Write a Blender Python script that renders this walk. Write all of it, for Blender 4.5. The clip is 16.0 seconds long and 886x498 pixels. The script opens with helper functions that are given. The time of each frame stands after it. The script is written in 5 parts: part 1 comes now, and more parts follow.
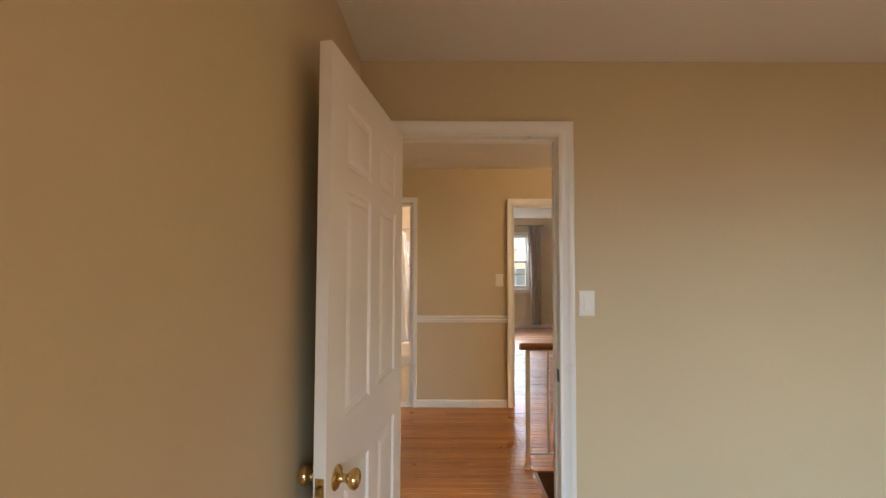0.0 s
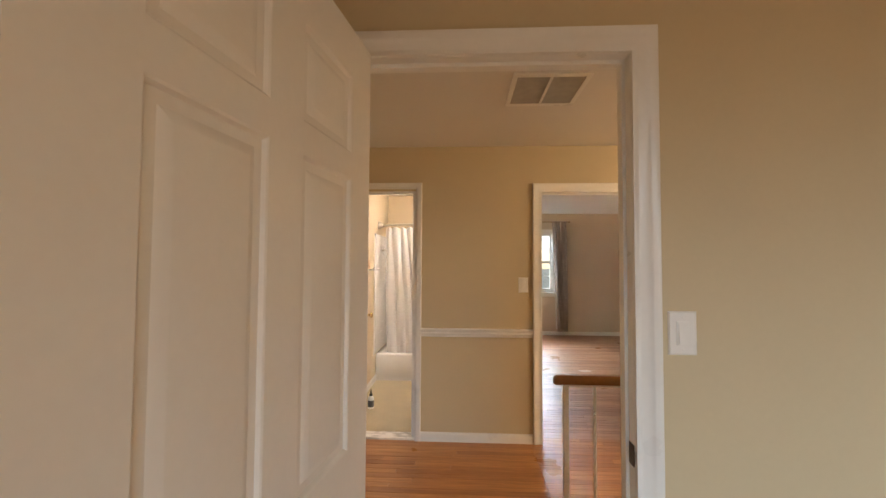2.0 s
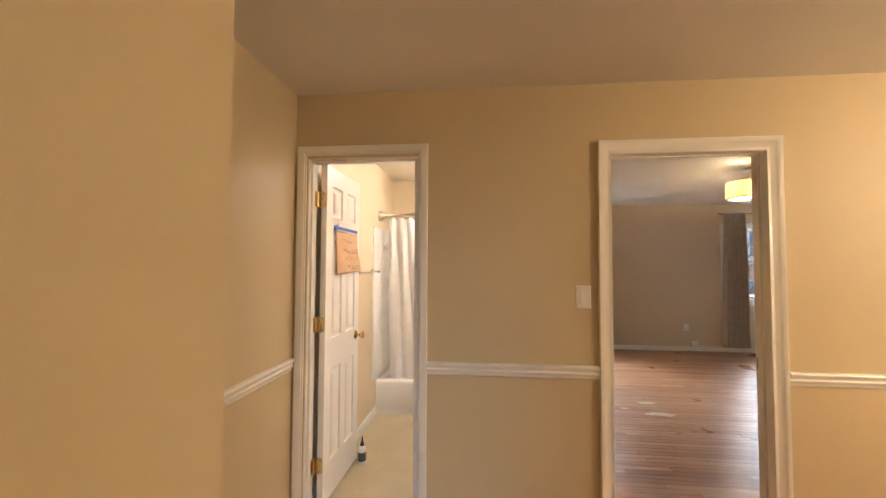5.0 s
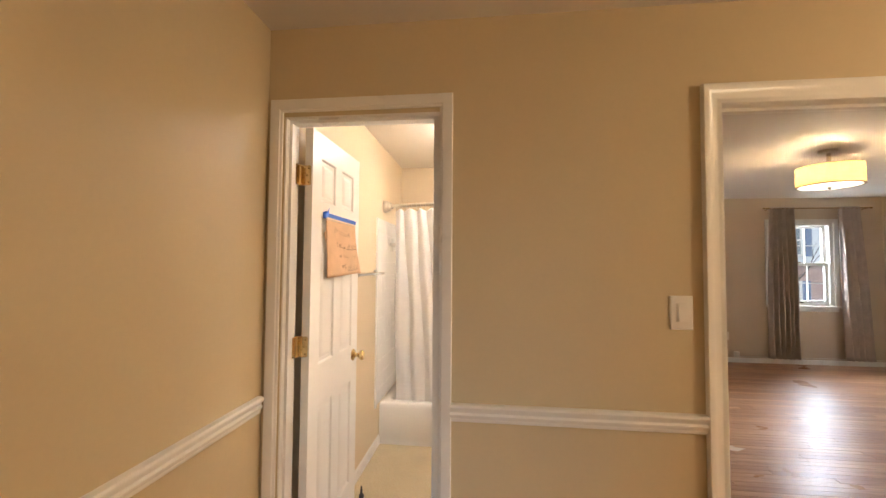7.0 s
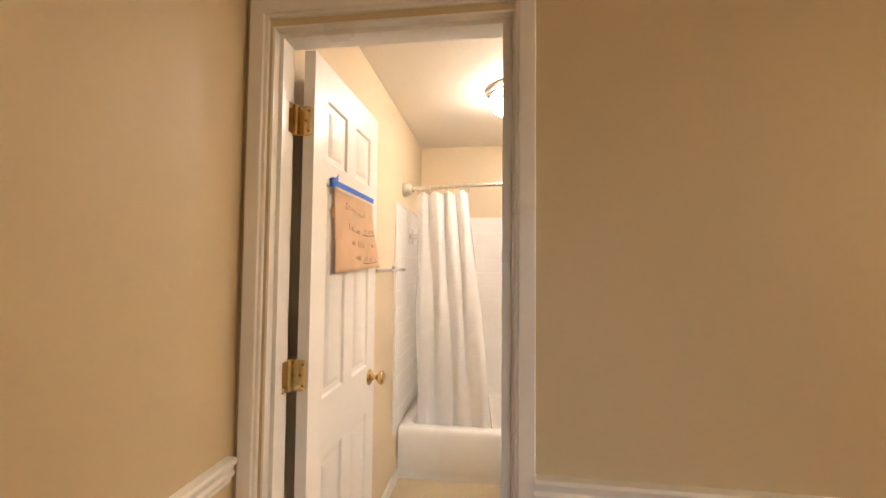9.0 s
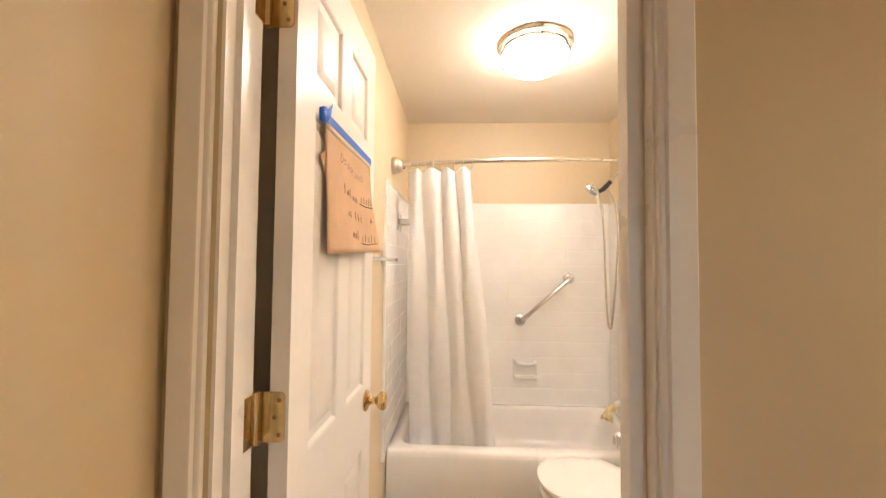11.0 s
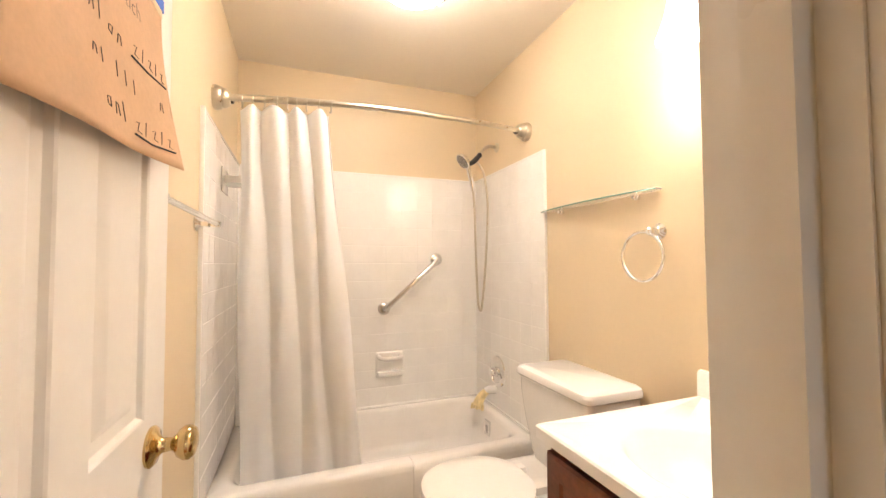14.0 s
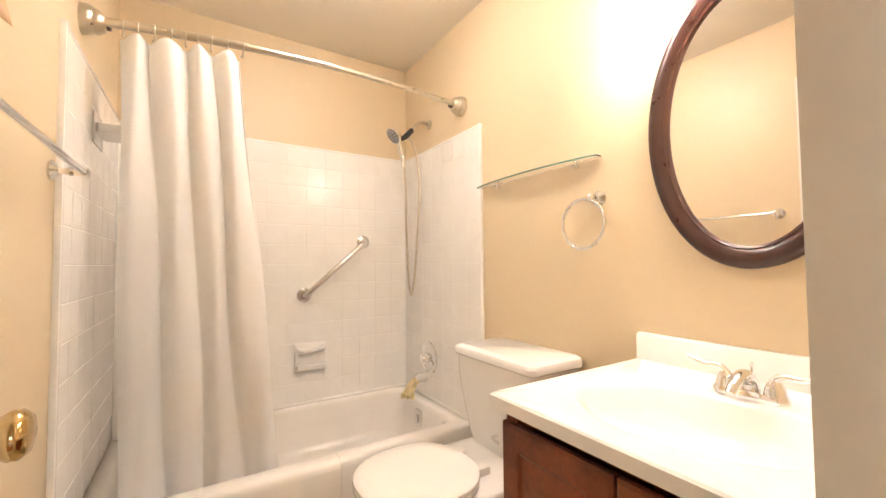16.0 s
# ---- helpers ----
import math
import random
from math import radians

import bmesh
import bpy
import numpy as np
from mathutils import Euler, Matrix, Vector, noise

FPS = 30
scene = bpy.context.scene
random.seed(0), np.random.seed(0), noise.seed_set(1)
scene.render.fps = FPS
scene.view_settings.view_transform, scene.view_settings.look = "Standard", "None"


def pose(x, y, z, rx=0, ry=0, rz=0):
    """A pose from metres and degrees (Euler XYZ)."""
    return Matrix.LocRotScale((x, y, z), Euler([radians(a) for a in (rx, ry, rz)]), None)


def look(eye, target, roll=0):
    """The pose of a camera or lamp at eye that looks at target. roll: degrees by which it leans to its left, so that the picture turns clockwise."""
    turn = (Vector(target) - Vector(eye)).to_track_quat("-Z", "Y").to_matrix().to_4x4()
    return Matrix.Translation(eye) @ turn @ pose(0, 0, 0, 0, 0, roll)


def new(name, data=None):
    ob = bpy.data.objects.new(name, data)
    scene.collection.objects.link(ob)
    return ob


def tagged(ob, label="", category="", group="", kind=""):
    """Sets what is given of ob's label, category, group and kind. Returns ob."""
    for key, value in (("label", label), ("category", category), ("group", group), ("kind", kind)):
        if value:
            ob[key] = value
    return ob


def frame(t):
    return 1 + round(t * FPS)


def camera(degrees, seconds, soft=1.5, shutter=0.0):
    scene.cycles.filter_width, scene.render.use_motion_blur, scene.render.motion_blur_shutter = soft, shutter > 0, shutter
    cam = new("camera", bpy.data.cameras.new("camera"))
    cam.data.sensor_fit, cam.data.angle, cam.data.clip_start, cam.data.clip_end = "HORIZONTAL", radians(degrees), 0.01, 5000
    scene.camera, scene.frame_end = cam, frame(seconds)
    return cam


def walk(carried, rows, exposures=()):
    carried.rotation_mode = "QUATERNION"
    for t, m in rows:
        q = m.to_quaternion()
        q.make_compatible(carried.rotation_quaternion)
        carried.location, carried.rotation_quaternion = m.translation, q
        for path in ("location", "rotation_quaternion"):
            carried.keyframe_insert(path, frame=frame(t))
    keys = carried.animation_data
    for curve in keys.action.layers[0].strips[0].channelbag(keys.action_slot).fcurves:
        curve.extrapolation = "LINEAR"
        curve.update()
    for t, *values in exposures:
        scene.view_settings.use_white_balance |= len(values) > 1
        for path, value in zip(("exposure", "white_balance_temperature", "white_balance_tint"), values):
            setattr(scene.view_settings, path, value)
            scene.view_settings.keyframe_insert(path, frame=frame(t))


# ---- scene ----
cam = camera(97.3, 16.0)
PATH = [
    (0, (0.037, -0.194, 1.428), (0.038, 1.804, 1.503), 0.2),
    (0.5, (0.054, -0.003, 1.438), (0.044, 1.996, 1.512), 0.4),
    (1, (0.067, 0.172, 1.440), (0.043, 2.170, 1.514), 0.4),
    (1.5, (0.089, 0.363, 1.433), (0.035, 2.361, 1.507), 0.3),
    (2, (0.109, 0.551, 1.432), (0.013, 2.547, 1.507), 0.3),
    (2.5, (0.134, 0.718, 1.432), (-0.004, 2.712, 1.505), 0.3),
    (3, (0.138, 0.891, 1.429), (-0.024, 2.883, 1.506), 0.4),
    (3.5, (0.129, 1.067, 1.440), (-0.045, 3.058, 1.512), 0.4),
    (4, (0.117, 1.236, 1.434), (-0.062, 3.226, 1.512), 0.4),
    (4.2, (0.118, 1.311, 1.431), (-0.066, 3.301, 1.508), 0.4),
    (6.3, (-0.040, 2.063, 1.436), (-0.257, 4.050, 1.517), 0.3),
    (6.5, (-0.051, 2.111, 1.439), (-0.271, 4.098, 1.517), 0.4),
    (7, (-0.087, 2.251, 1.429), (-0.311, 4.237, 1.509), 0.4),
    (7.5, (-0.132, 2.407, 1.427), (-0.365, 4.392, 1.506), 0.4),
    (8, (-0.176, 2.547, 1.421), (-0.425, 4.530, 1.497), 0.4),
    (8.5, (-0.233, 2.672, 1.402), (-0.487, 4.654, 1.483), 0.4),
    (9, (-0.318, 2.793, 1.395), (-0.578, 4.775, 1.474), 0.6),
    (9.2, (-0.349, 2.849, 1.383), (-0.616, 4.830, 1.468), 0.6),
    (11.3, (-0.573, 3.236, 1.339), (-0.605, 5.234, 1.412), 0.3),
    (11.5, (-0.588, 3.271, 1.333), (-0.582, 5.270, 1.408), 0.1),
    (12, (-0.607, 3.340, 1.310), (-0.483, 5.335, 1.383), 0.2),
    (12.5, (-0.611, 3.418, 1.295), (-0.351, 5.400, 1.373), 0.0),
    (13, (-0.609, 3.495, 1.273), (-0.197, 5.451, 1.351), -0.1),
    (13.5, (-0.606, 3.557, 1.246), (-0.049, 5.477, 1.323), -0.1),
    (14, (-0.608, 3.616, 1.218), (0.084, 5.491, 1.293), -0.3),
    (14.5, (-0.610, 3.666, 1.188), (0.202, 5.492, 1.266), -0.4),
    (15, (-0.615, 3.700, 1.158), (0.298, 5.477, 1.237), -0.4),
    (15.5, (-0.615, 3.732, 1.134), (0.377, 5.467, 1.212), -0.5),
    (16, (-0.611, 3.766, 1.106), (0.449, 5.460, 1.182), -0.5),
]

walk(cam, [(t, look(eye, target, roll)) for t, eye, target, roll in PATH],
     exposures=[(0, 0.95), (3, 1.0), (6.5, 1.15), (9, 1.1), (12, 1.15), (16, 1.12)])

# ---- daylight, lamps and an unseen warm fill ----
world = bpy.data.worlds.new("overcast_sky")
scene.world = world
world.use_nodes = True
_n = world.node_tree.nodes
_sky = _n.new("ShaderNodeTexSky")
_sky.sky_type, _sky.sun_disc = "NISHITA", False
_sky.sun_elevation, _sky.sun_rotation = radians(35), radians(60)
_n["Background"].inputs["Strength"].default_value = 0.15
world.node_tree.links.new(_sky.outputs[0], _n["Background"].inputs["Color"])


def sun(strength, angle, target):
    data = bpy.data.lights.new("sun", "SUN")
    data.energy, data.angle, data.color = strength, radians(angle), (1.0, 0.95, 0.88)
    ob = new("sun", data)
    ob.matrix_world = look((0, 0, 20), target)


def window_light(name, eye, target, width, height, watts, color, spread=180):
    data = bpy.data.lights.new(name, "AREA")
    data.shape, data.size, data.size_y, data.energy, data.color = "RECTANGLE", width, height, watts, color
    data.spread = radians(spread)
    ob = new(name, data)
    ob.matrix_world = look(eye, target)


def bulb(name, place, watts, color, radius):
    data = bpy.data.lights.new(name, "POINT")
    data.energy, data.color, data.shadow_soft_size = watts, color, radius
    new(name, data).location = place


DAY, WARM = (0.74, 0.88, 1.0), (1.0, 0.78, 0.54)
sun(1.2, 15, (8, 12, 0))
window_light("daylight_bedroom_south", (1.7, -2.95, 1.45), (2.2, 0.2, -2.2), 2.7, 1.15, 68, (0.56, 0.80, 1.0), 115)
window_light("daylight_front_room", (3.8, 12.0, 3.9), (3.5, 7.0, 0.8), 9.0, 2.4, 2700, (0.76, 0.88, 1.0))
# Added fill without a fixture, unseen behind the start, to warm the bedroom walls.
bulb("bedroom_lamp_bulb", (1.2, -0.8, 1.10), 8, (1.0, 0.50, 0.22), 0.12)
bulb("hall_lamp_bulb", (3.35, 2.25, 2.05), 48, (1.0, 0.79, 0.56), 0.12)
bulb("front_room_lamp_bulb", (2.91, 6.02, 2.28), 270, (1.0, 0.74, 0.42), 0.05)

# ---- materials ----
def ramp(nodes, links, fac, a, b, lo=0.3, hi=0.7):
    r = nodes.new("ShaderNodeValToRGB")
    r.color_ramp.elements[0].position, r.color_ramp.elements[1].position = lo, hi
    r.color_ramp.elements[0].color, r.color_ramp.elements[1].color = (*a, 1), (*b, 1)
    links.new(fac, r.inputs[0])
    return r.outputs[0]


def noise_out(nodes, links, vec, scale, detail=4, stretch=(1, 1, 1)):
    m = nodes.new("ShaderNodeMapping")
    m.inputs["Scale"].default_value = stretch
    links.new(vec, m.inputs[0])
    t = nodes.new("ShaderNodeTexNoise")
    t.inputs["Scale"].default_value, t.inputs["Detail"].default_value = scale, detail
    links.new(m.outputs[0], t.inputs["Vector"])
    return t.outputs[0]


def material(name, color, rough=0.5, metal=0.0, vary=0.06, scale=3.0, fine=0.02, fine_scale=60.0,
             bump=0.0, bump_scale=300.0, wear=0.08, coat=0.0, transmission=0.0, ior=1.45, subsurface=0.0, emit=None):
    """Two scales of colour variation, a varied roughness and a fine relief."""
    m = bpy.data.materials.new(name)
    m.use_nodes = True
    nt = m.node_tree
    nodes, links = nt.nodes, nt.links
    p = nodes["Principled BSDF"]
    pos = nodes.new("ShaderNodeNewGeometry").outputs["Position"]
    big = noise_out(nodes, links, pos, scale)
    small = noise_out(nodes, links, pos, fine_scale, 3)
    dark = tuple(c * (1 - vary) for c in color)
    light = tuple(min(1, c * (1 + vary * 0.7)) for c in color)
    base = ramp(nodes, links, big, dark, light)
    tint = ramp(nodes, links, small, (1 - fine,) * 3, (1, 1, 1))
    mix = nodes.new("ShaderNodeMix")
    mix.data_type, mix.blend_type = "RGBA", "MULTIPLY"
    mix.inputs[0].default_value = 1.0
    links.new(base, mix.inputs[6])
    links.new(tint, mix.inputs[7])
    links.new(mix.outputs[2], p.inputs["Base Color"])
    rr = nodes.new("ShaderNodeMapRange")
    rr.inputs["To Min"].default_value, rr.inputs["To Max"].default_value = max(0.02, rough - wear), min(1, rough + wear)
    links.new(big, rr.inputs[0])
    links.new(rr.outputs[0], p.inputs["Roughness"])
    p.inputs["Metallic"].default_value = metal
    p.inputs["Coat Weight"].default_value = coat
    p.inputs["Coat Roughness"].default_value = 0.12
    p.inputs["Transmission Weight"].default_value = transmission
    p.inputs["IOR"].default_value = ior
    p.inputs["Subsurface Weight"].default_value = subsurface
    if subsurface:
        p.inputs["Subsurface Radius"].default_value = (0.02, 0.015, 0.01)
    if emit:
        p.inputs["Emission Color"].default_value = (*emit[0], 1)
        p.inputs["Emission Strength"].default_value = emit[1]
    if bump:
        b = nodes.new("ShaderNodeBump")
        b.inputs["Strength"].default_value, b.inputs["Distance"].default_value = bump, 0.002
        links.new(noise_out(nodes, links, pos, bump_scale, 2), b.inputs["Height"])
        links.new(b.outputs[0], p.inputs["Normal"])
    return m


def plank_material(name, dark, light, per_object, rough=0.28):
    """Oak strip: a tone for each strip, long grain along x, and a worn satin finish."""
    m = bpy.data.materials.new(name)
    m.use_nodes = True
    nt = m.node_tree
    nodes, links = nt.nodes, nt.links
    p = nodes["Principled BSDF"]
    if per_object:
        rnd = nodes.new("ShaderNodeObjectInfo").outputs["Random"]
    else:
        rnd = nodes.new("ShaderNodeNewGeometry").outputs["Random Per Island"]
    pos = nodes.new("ShaderNodeNewGeometry").outputs["Position"]
    shift = nodes.new("ShaderNodeVectorMath")
    shift.operation = "SCALE"
    shift.inputs[0].default_value = (7.0, 3.0, 5.0)
    links.new(rnd, shift.inputs["Scale"])
    add = nodes.new("ShaderNodeVectorMath")
    links.new(pos, add.inputs[0])
    links.new(shift.outputs[0], add.inputs[1])
    tone = ramp(nodes, links, rnd, dark, light, 0.0, 1.0)
    grain = noise_out(nodes, links, add.outputs[0], 12, 6, (0.35, 6, 1))
    fleck = noise_out(nodes, links, add.outputs[0], 60, 3, (0.3, 8, 1))
    g = ramp(nodes, links, grain, (0.72, 0.66, 0.60), (1.06, 1.05, 1.04), 0.3, 0.68)
    f = ramp(nodes, links, fleck, (0.86, 0.84, 0.838), (1, 1, 1), 0.35, 0.55)
    out = tone
    for other in (g, f):
        mix = nodes.new("ShaderNodeMix")
        mix.data_type, mix.blend_type = "RGBA", "MULTIPLY"
        mix.inputs[0].default_value = 1.0
        links.new(out, mix.inputs[6])
        links.new(other, mix.inputs[7])
        out = mix.outputs[2]
    links.new(out, p.inputs["Base Color"])
    wear = noise_out(nodes, links, pos, 2.2, 5)
    rr = nodes.new("ShaderNodeMapRange")
    rr.inputs["To Min"].default_value, rr.inputs["To Max"].default_value = rough - 0.08, rough + 0.14
    links.new(wear, rr.inputs[0])
    links.new(rr.outputs[0], p.inputs["Roughness"])
    b = nodes.new("ShaderNodeBump")
    b.inputs["Strength"].default_value, b.inputs["Distance"].default_value = 0.12, 0.001
    links.new(fleck, b.inputs["Height"])
    links.new(b.outputs[0], p.inputs["Normal"])
    return m


def speckle_material(name, a, b, rough):
    """Mottled sheet floor: fine flecks over a soft cloud."""
    m = material(name, a, rough, vary=0.1, scale=5, bump=0.1, bump_scale=120)
    nodes, links = m.node_tree.nodes, m.node_tree.links
    pos = nodes.new("ShaderNodeNewGeometry").outputs["Position"]
    fl = noise_out(nodes, links, pos, 130, 3)
    r = ramp(nodes, links, fl, b, (1, 1, 1), 0.42, 0.55)
    mix = nodes.new("ShaderNodeMix")
    mix.data_type, mix.blend_type = "RGBA", "MULTIPLY"
    mix.inputs[0].default_value = 0.8
    old = nodes["Principled BSDF"].inputs["Base Color"].links[0].from_socket
    links.new(old, mix.inputs[6])
    links.new(r, mix.inputs[7])
    links.new(mix.outputs[2], nodes["Principled BSDF"].inputs["Base Color"])
    return m


def marble_material(name):
    m = material(name, (0.72, 0.70, 0.66), 0.3, vary=0.05)
    nodes, links = m.node_tree.nodes, m.node_tree.links
    pos = nodes.new("ShaderNodeNewGeometry").outputs["Position"]
    v = noise_out(nodes, links, pos, 9, 8, (1, 2.5, 1))
    r = ramp(nodes, links, v, (0.45, 0.43, 0.40), (0.80, 0.78, 0.74), 0.42, 0.56)
    links.new(r, nodes["Principled BSDF"].inputs["Base Color"])
    return m


WALL = material("tan_wall_paint", (0.595, 0.485, 0.31), 0.56, vary=0.03, scale=1.3, fine=0.02, bump=0.10, bump_scale=260, wear=0.06)
WALL_FRONT = material("beige_wall_paint", (0.63, 0.53, 0.41), 0.5, vary=0.03, scale=1.3, fine=0.02, bump=0.10, bump_scale=260)
BATHWALL = material("cream_wall_paint", (0.73, 0.595, 0.40), 0.42, vary=0.03, scale=1.3, fine=0.02, bump=0.10, bump_scale=260)
# Cream instead of white: the walls' warm bounce is put into this colour.
BATHCEIL = material("bounce_tinted_ceiling_paint", (0.80, 0.73, 0.62), 0.7, vary=0.03, scale=1.0, bump=0.12, bump_scale=200)
CEIL = material("ceiling_white_paint", (0.74, 0.71, 0.67), 0.75, vary=0.03, scale=1.0, bump=0.12, bump_scale=200)
TRIM = material("white_semigloss_trim", (0.80, 0.78, 0.74), 0.28, vary=0.015, scale=6, fine=0.02, bump=0.05, bump_scale=90, wear=0.02)
DOORW = material("white_door_paint", (0.82, 0.79, 0.74), 0.33, vary=0.015, scale=5, fine=0.02, bump=0.06, bump_scale=110, wear=0.03)
OAK = plank_material("oak_strip_floor", (0.40, 0.175, 0.062), (0.60, 0.30, 0.115), True)
OAK_FRONT = plank_material("worn_oak_strip_floor", (0.36, 0.17, 0.085), (0.57, 0.315, 0.17), True)
OAK_FRONT_FAR = plank_material("worn_oak_strip_floor_far", (0.36, 0.17, 0.085), (0.57, 0.315, 0.17), False)
SUBFLOOR = material("dark_joint_wood", (0.10, 0.045, 0.02), 0.6)
CARPET = material("plain_wood_floor", (0.36, 0.17, 0.07), 0.4, vary=0.2, scale=2)
VINYL = speckle_material("mottled_beige_vinyl", (0.57, 0.48, 0.32), (0.70, 0.64, 0.52), 0.38)
MARBLE = marble_material("grey_white_marble")
BRASS = material("polished_brass", (0.68, 0.50, 0.24), 0.16, 1.0, vary=0.12, scale=40, fine=0.05)
BRASS_OLD = material("tarnished_brass", (0.36, 0.24, 0.10), 0.35, 1.0, vary=0.3, scale=50)
CHROME = material("chrome", (0.82, 0.82, 0.82), 0.07, 1.0, vary=0.04, scale=30, wear=0.03)
NICKEL = material("brushed_nickel", (0.62, 0.56, 0.46), 0.30, 1.0, vary=0.05, scale=40)
STEEL = material("satin_stainless_steel", (0.66, 0.64, 0.62), 0.22, 1.0, vary=0.05, scale=40)
BRONZE = material("dark_bronze_plate", (0.10, 0.075, 0.055), 0.4, 0.8, vary=0.2, scale=60)
BLACKP = material("black_plastic", (0.02, 0.02, 0.02), 0.4)
GREYP = material("dark_grey_plastic", (0.09, 0.085, 0.08), 0.35)
NOZZLE = material("grey_nozzle_face", (0.13, 0.125, 0.12), 0.3, 0.4)
PORCELAIN = material("white_porcelain", (0.90, 0.875, 0.835), 0.08, vary=0.015, scale=8, coat=0.4)
TUB = material("white_enamel_tub", (0.87, 0.83, 0.78), 0.16, vary=0.03, scale=6, coat=0.3)
TILE = material("white_glazed_tile", (0.91, 0.885, 0.845), 0.15, vary=0.03, scale=7, bump=0.08, bump_scale=25, coat=0.12)
GROUT = material("pale_grout", (0.91, 0.885, 0.85), 0.8, vary=0.05, scale=12, bump=0.2)
SEAT = material("cream_toilet_seat", (0.86, 0.82, 0.76), 0.22, vary=0.02)
CULTURED = material("white_cultured_marble", (0.90, 0.88, 0.85), 0.22, vary=0.02, scale=5, coat=0.15)
CHERRY = material("dark_cherry_wood", (0.23, 0.062, 0.025), 0.32, vary=0.35, scale=14, fine=0.25, fine_scale=90, coat=0.2)
ESPRESSO = material("espresso_wood_frame", (0.050, 0.018, 0.013), 0.3, vary=0.10, scale=20, coat=0.3)
REDBEAD = material("red_brown_bead", (0.06, 0.020, 0.013), 0.35, vary=0.2, scale=20)
MIRROR = material("mirror_silver", (0.92, 0.92, 0.92), 0.02, 1.0, vary=0.0, fine=0.0, wear=0.0)
def cloth_material(name, color, rough, share):
    """Thin sheet that lets part of the light through."""
    m = material(name, color, rough, vary=0.03, scale=9)
    nodes, links = m.node_tree.nodes, m.node_tree.links
    tr = nodes.new("ShaderNodeBsdfTranslucent")
    tr.inputs["Color"].default_value = (*color, 1)
    mix = nodes.new("ShaderNodeMixShader")
    mix.inputs[0].default_value = share
    links.new(nodes["Principled BSDF"].outputs[0], mix.inputs[1])
    links.new(tr.outputs[0], mix.inputs[2])
    links.new(mix.outputs[0], nodes["Material Output"].inputs["Surface"])
    return m


VINYLCURT = cloth_material("white_vinyl_curtain", (0.96, 0.95, 0.935), 0.4, 0.30)
LINER = material("sheer_shower_liner", (0.86, 0.82, 0.76), 0.25, vary=0.03, transmission=0.55, ior=1.05)
DRAPE = material("taupe_grey_drape", (0.53, 0.45, 0.40), 0.85, vary=0.10, scale=10, fine=0.15, fine_scale=250, bump=0.2, bump_scale=400)
DRAPELINING = material("white_drape_lining", (0.75, 0.73, 0.70), 0.8)
GLASS = material("clear_glass", (1, 1, 1), 0.02, vary=0, fine=0, wear=0.0, transmission=1.0, ior=1.45)
GREENGLASS = material("green_edged_glass", (0.25, 0.62, 0.50), 0.05, vary=0, fine=0, wear=0, transmission=0.6, ior=1.5)
LAMPGLASS = material("lit_opal_glass", (0.9, 0.86, 0.8), 0.3, emit=((1.0, 0.90, 0.84), 24.0))
BELLGLASS = material("lit_bell_glass", (0.9, 0.86, 0.8), 0.3, emit=((1.0, 0.90, 0.84), 8.0))
BULBGLASS = material("lit_frosted_bulb", (0.9, 0.88, 0.85), 0.4, emit=((1.0, 0.90, 0.84), 85.0))
CAGE = material("dark_bronze_wire", (0.05, 0.035, 0.025), 0.6)
DIFFUSER = material("lit_white_diffuser", (0.9, 0.88, 0.8), 0.5, emit=((1.0, 0.92, 0.74), 1.0))
PAPER = material("brown_kraft_paper", (0.66, 0.43, 0.26), 0.8, vary=0.08, scale=12, fine=0.06, fine_scale=150)
BAND = material("pale_kraft_fold", (0.74, 0.60, 0.42), 0.8, vary=0.05, scale=12)
TAPE = material("blue_painters_tape", (0.03, 0.14, 0.62), 0.55, vary=0.1, scale=40)
INK = material("black_marker_ink", (0.02, 0.018, 0.018), 0.6)
SWITCH = material("white_switch_plastic", (0.80, 0.77, 0.72), 0.3, vary=0.02)
HANDRAIL = material("stained_oak_handrail", (0.24, 0.098, 0.028), 0.28, wear=0.0, vary=0.02, scale=16, fine=0.05, fine_scale=120, coat=0.2)
IRONW = material("white_painted_iron", (0.74, 0.68, 0.58), 0.4, vary=0.06, scale=30)
VENTGREY = material("vent_filter_shadow", (0.40, 0.38, 0.35), 0.8, vary=0.1, scale=20)
BARK = material("bare_tree_bark", (0.16, 0.14, 0.13), 0.9, vary=0.3, scale=10)
LAWN = material("winter_lawn", (0.30, 0.29, 0.21), 0.95, vary=0.4, scale=0.6, fine=0.3, fine_scale=20)
YELLOWED = material("yellowed_rubber_cover", (0.80, 0.66, 0.36), 0.5, vary=0.25, scale=40)
STAIN = material("bare_scuffed_wood", (0.72, 0.60, 0.52), 0.34, vary=0.2, scale=18)
SHADE = cloth_material("cream_linen_shade", (0.84, 0.62, 0.25), 0.7, 0.02)

# ---- mesh helpers ----
def finish(bm, name, mat, smooth=38):
    me = bpy.data.meshes.new(name)
    bmesh.ops.recalc_face_normals(bm, faces=bm.faces[:])
    bm.to_mesh(me)
    bm.free()
    me.materials.append(mat)
    if smooth:
        me.polygons.foreach_set("use_smooth", [True] * len(me.polygons))
        me.set_sharp_from_angle(angle=radians(smooth))
    return me


def thing(name, place=(0, 0, 0), label="", category="", group="", kind="", turn=0):
    ob = new(name)
    ob.empty_display_size = 0.1
    ob.matrix_basis = pose(*place, 0, 0, turn)
    return tagged(ob, label, category, group, kind)


def part(name, bm, mat, parent=None, label="", smooth=38):
    ob = new(name, finish(bm, name, mat, smooth))
    if parent is not None:
        ob.parent = parent
    return tagged(ob, label)


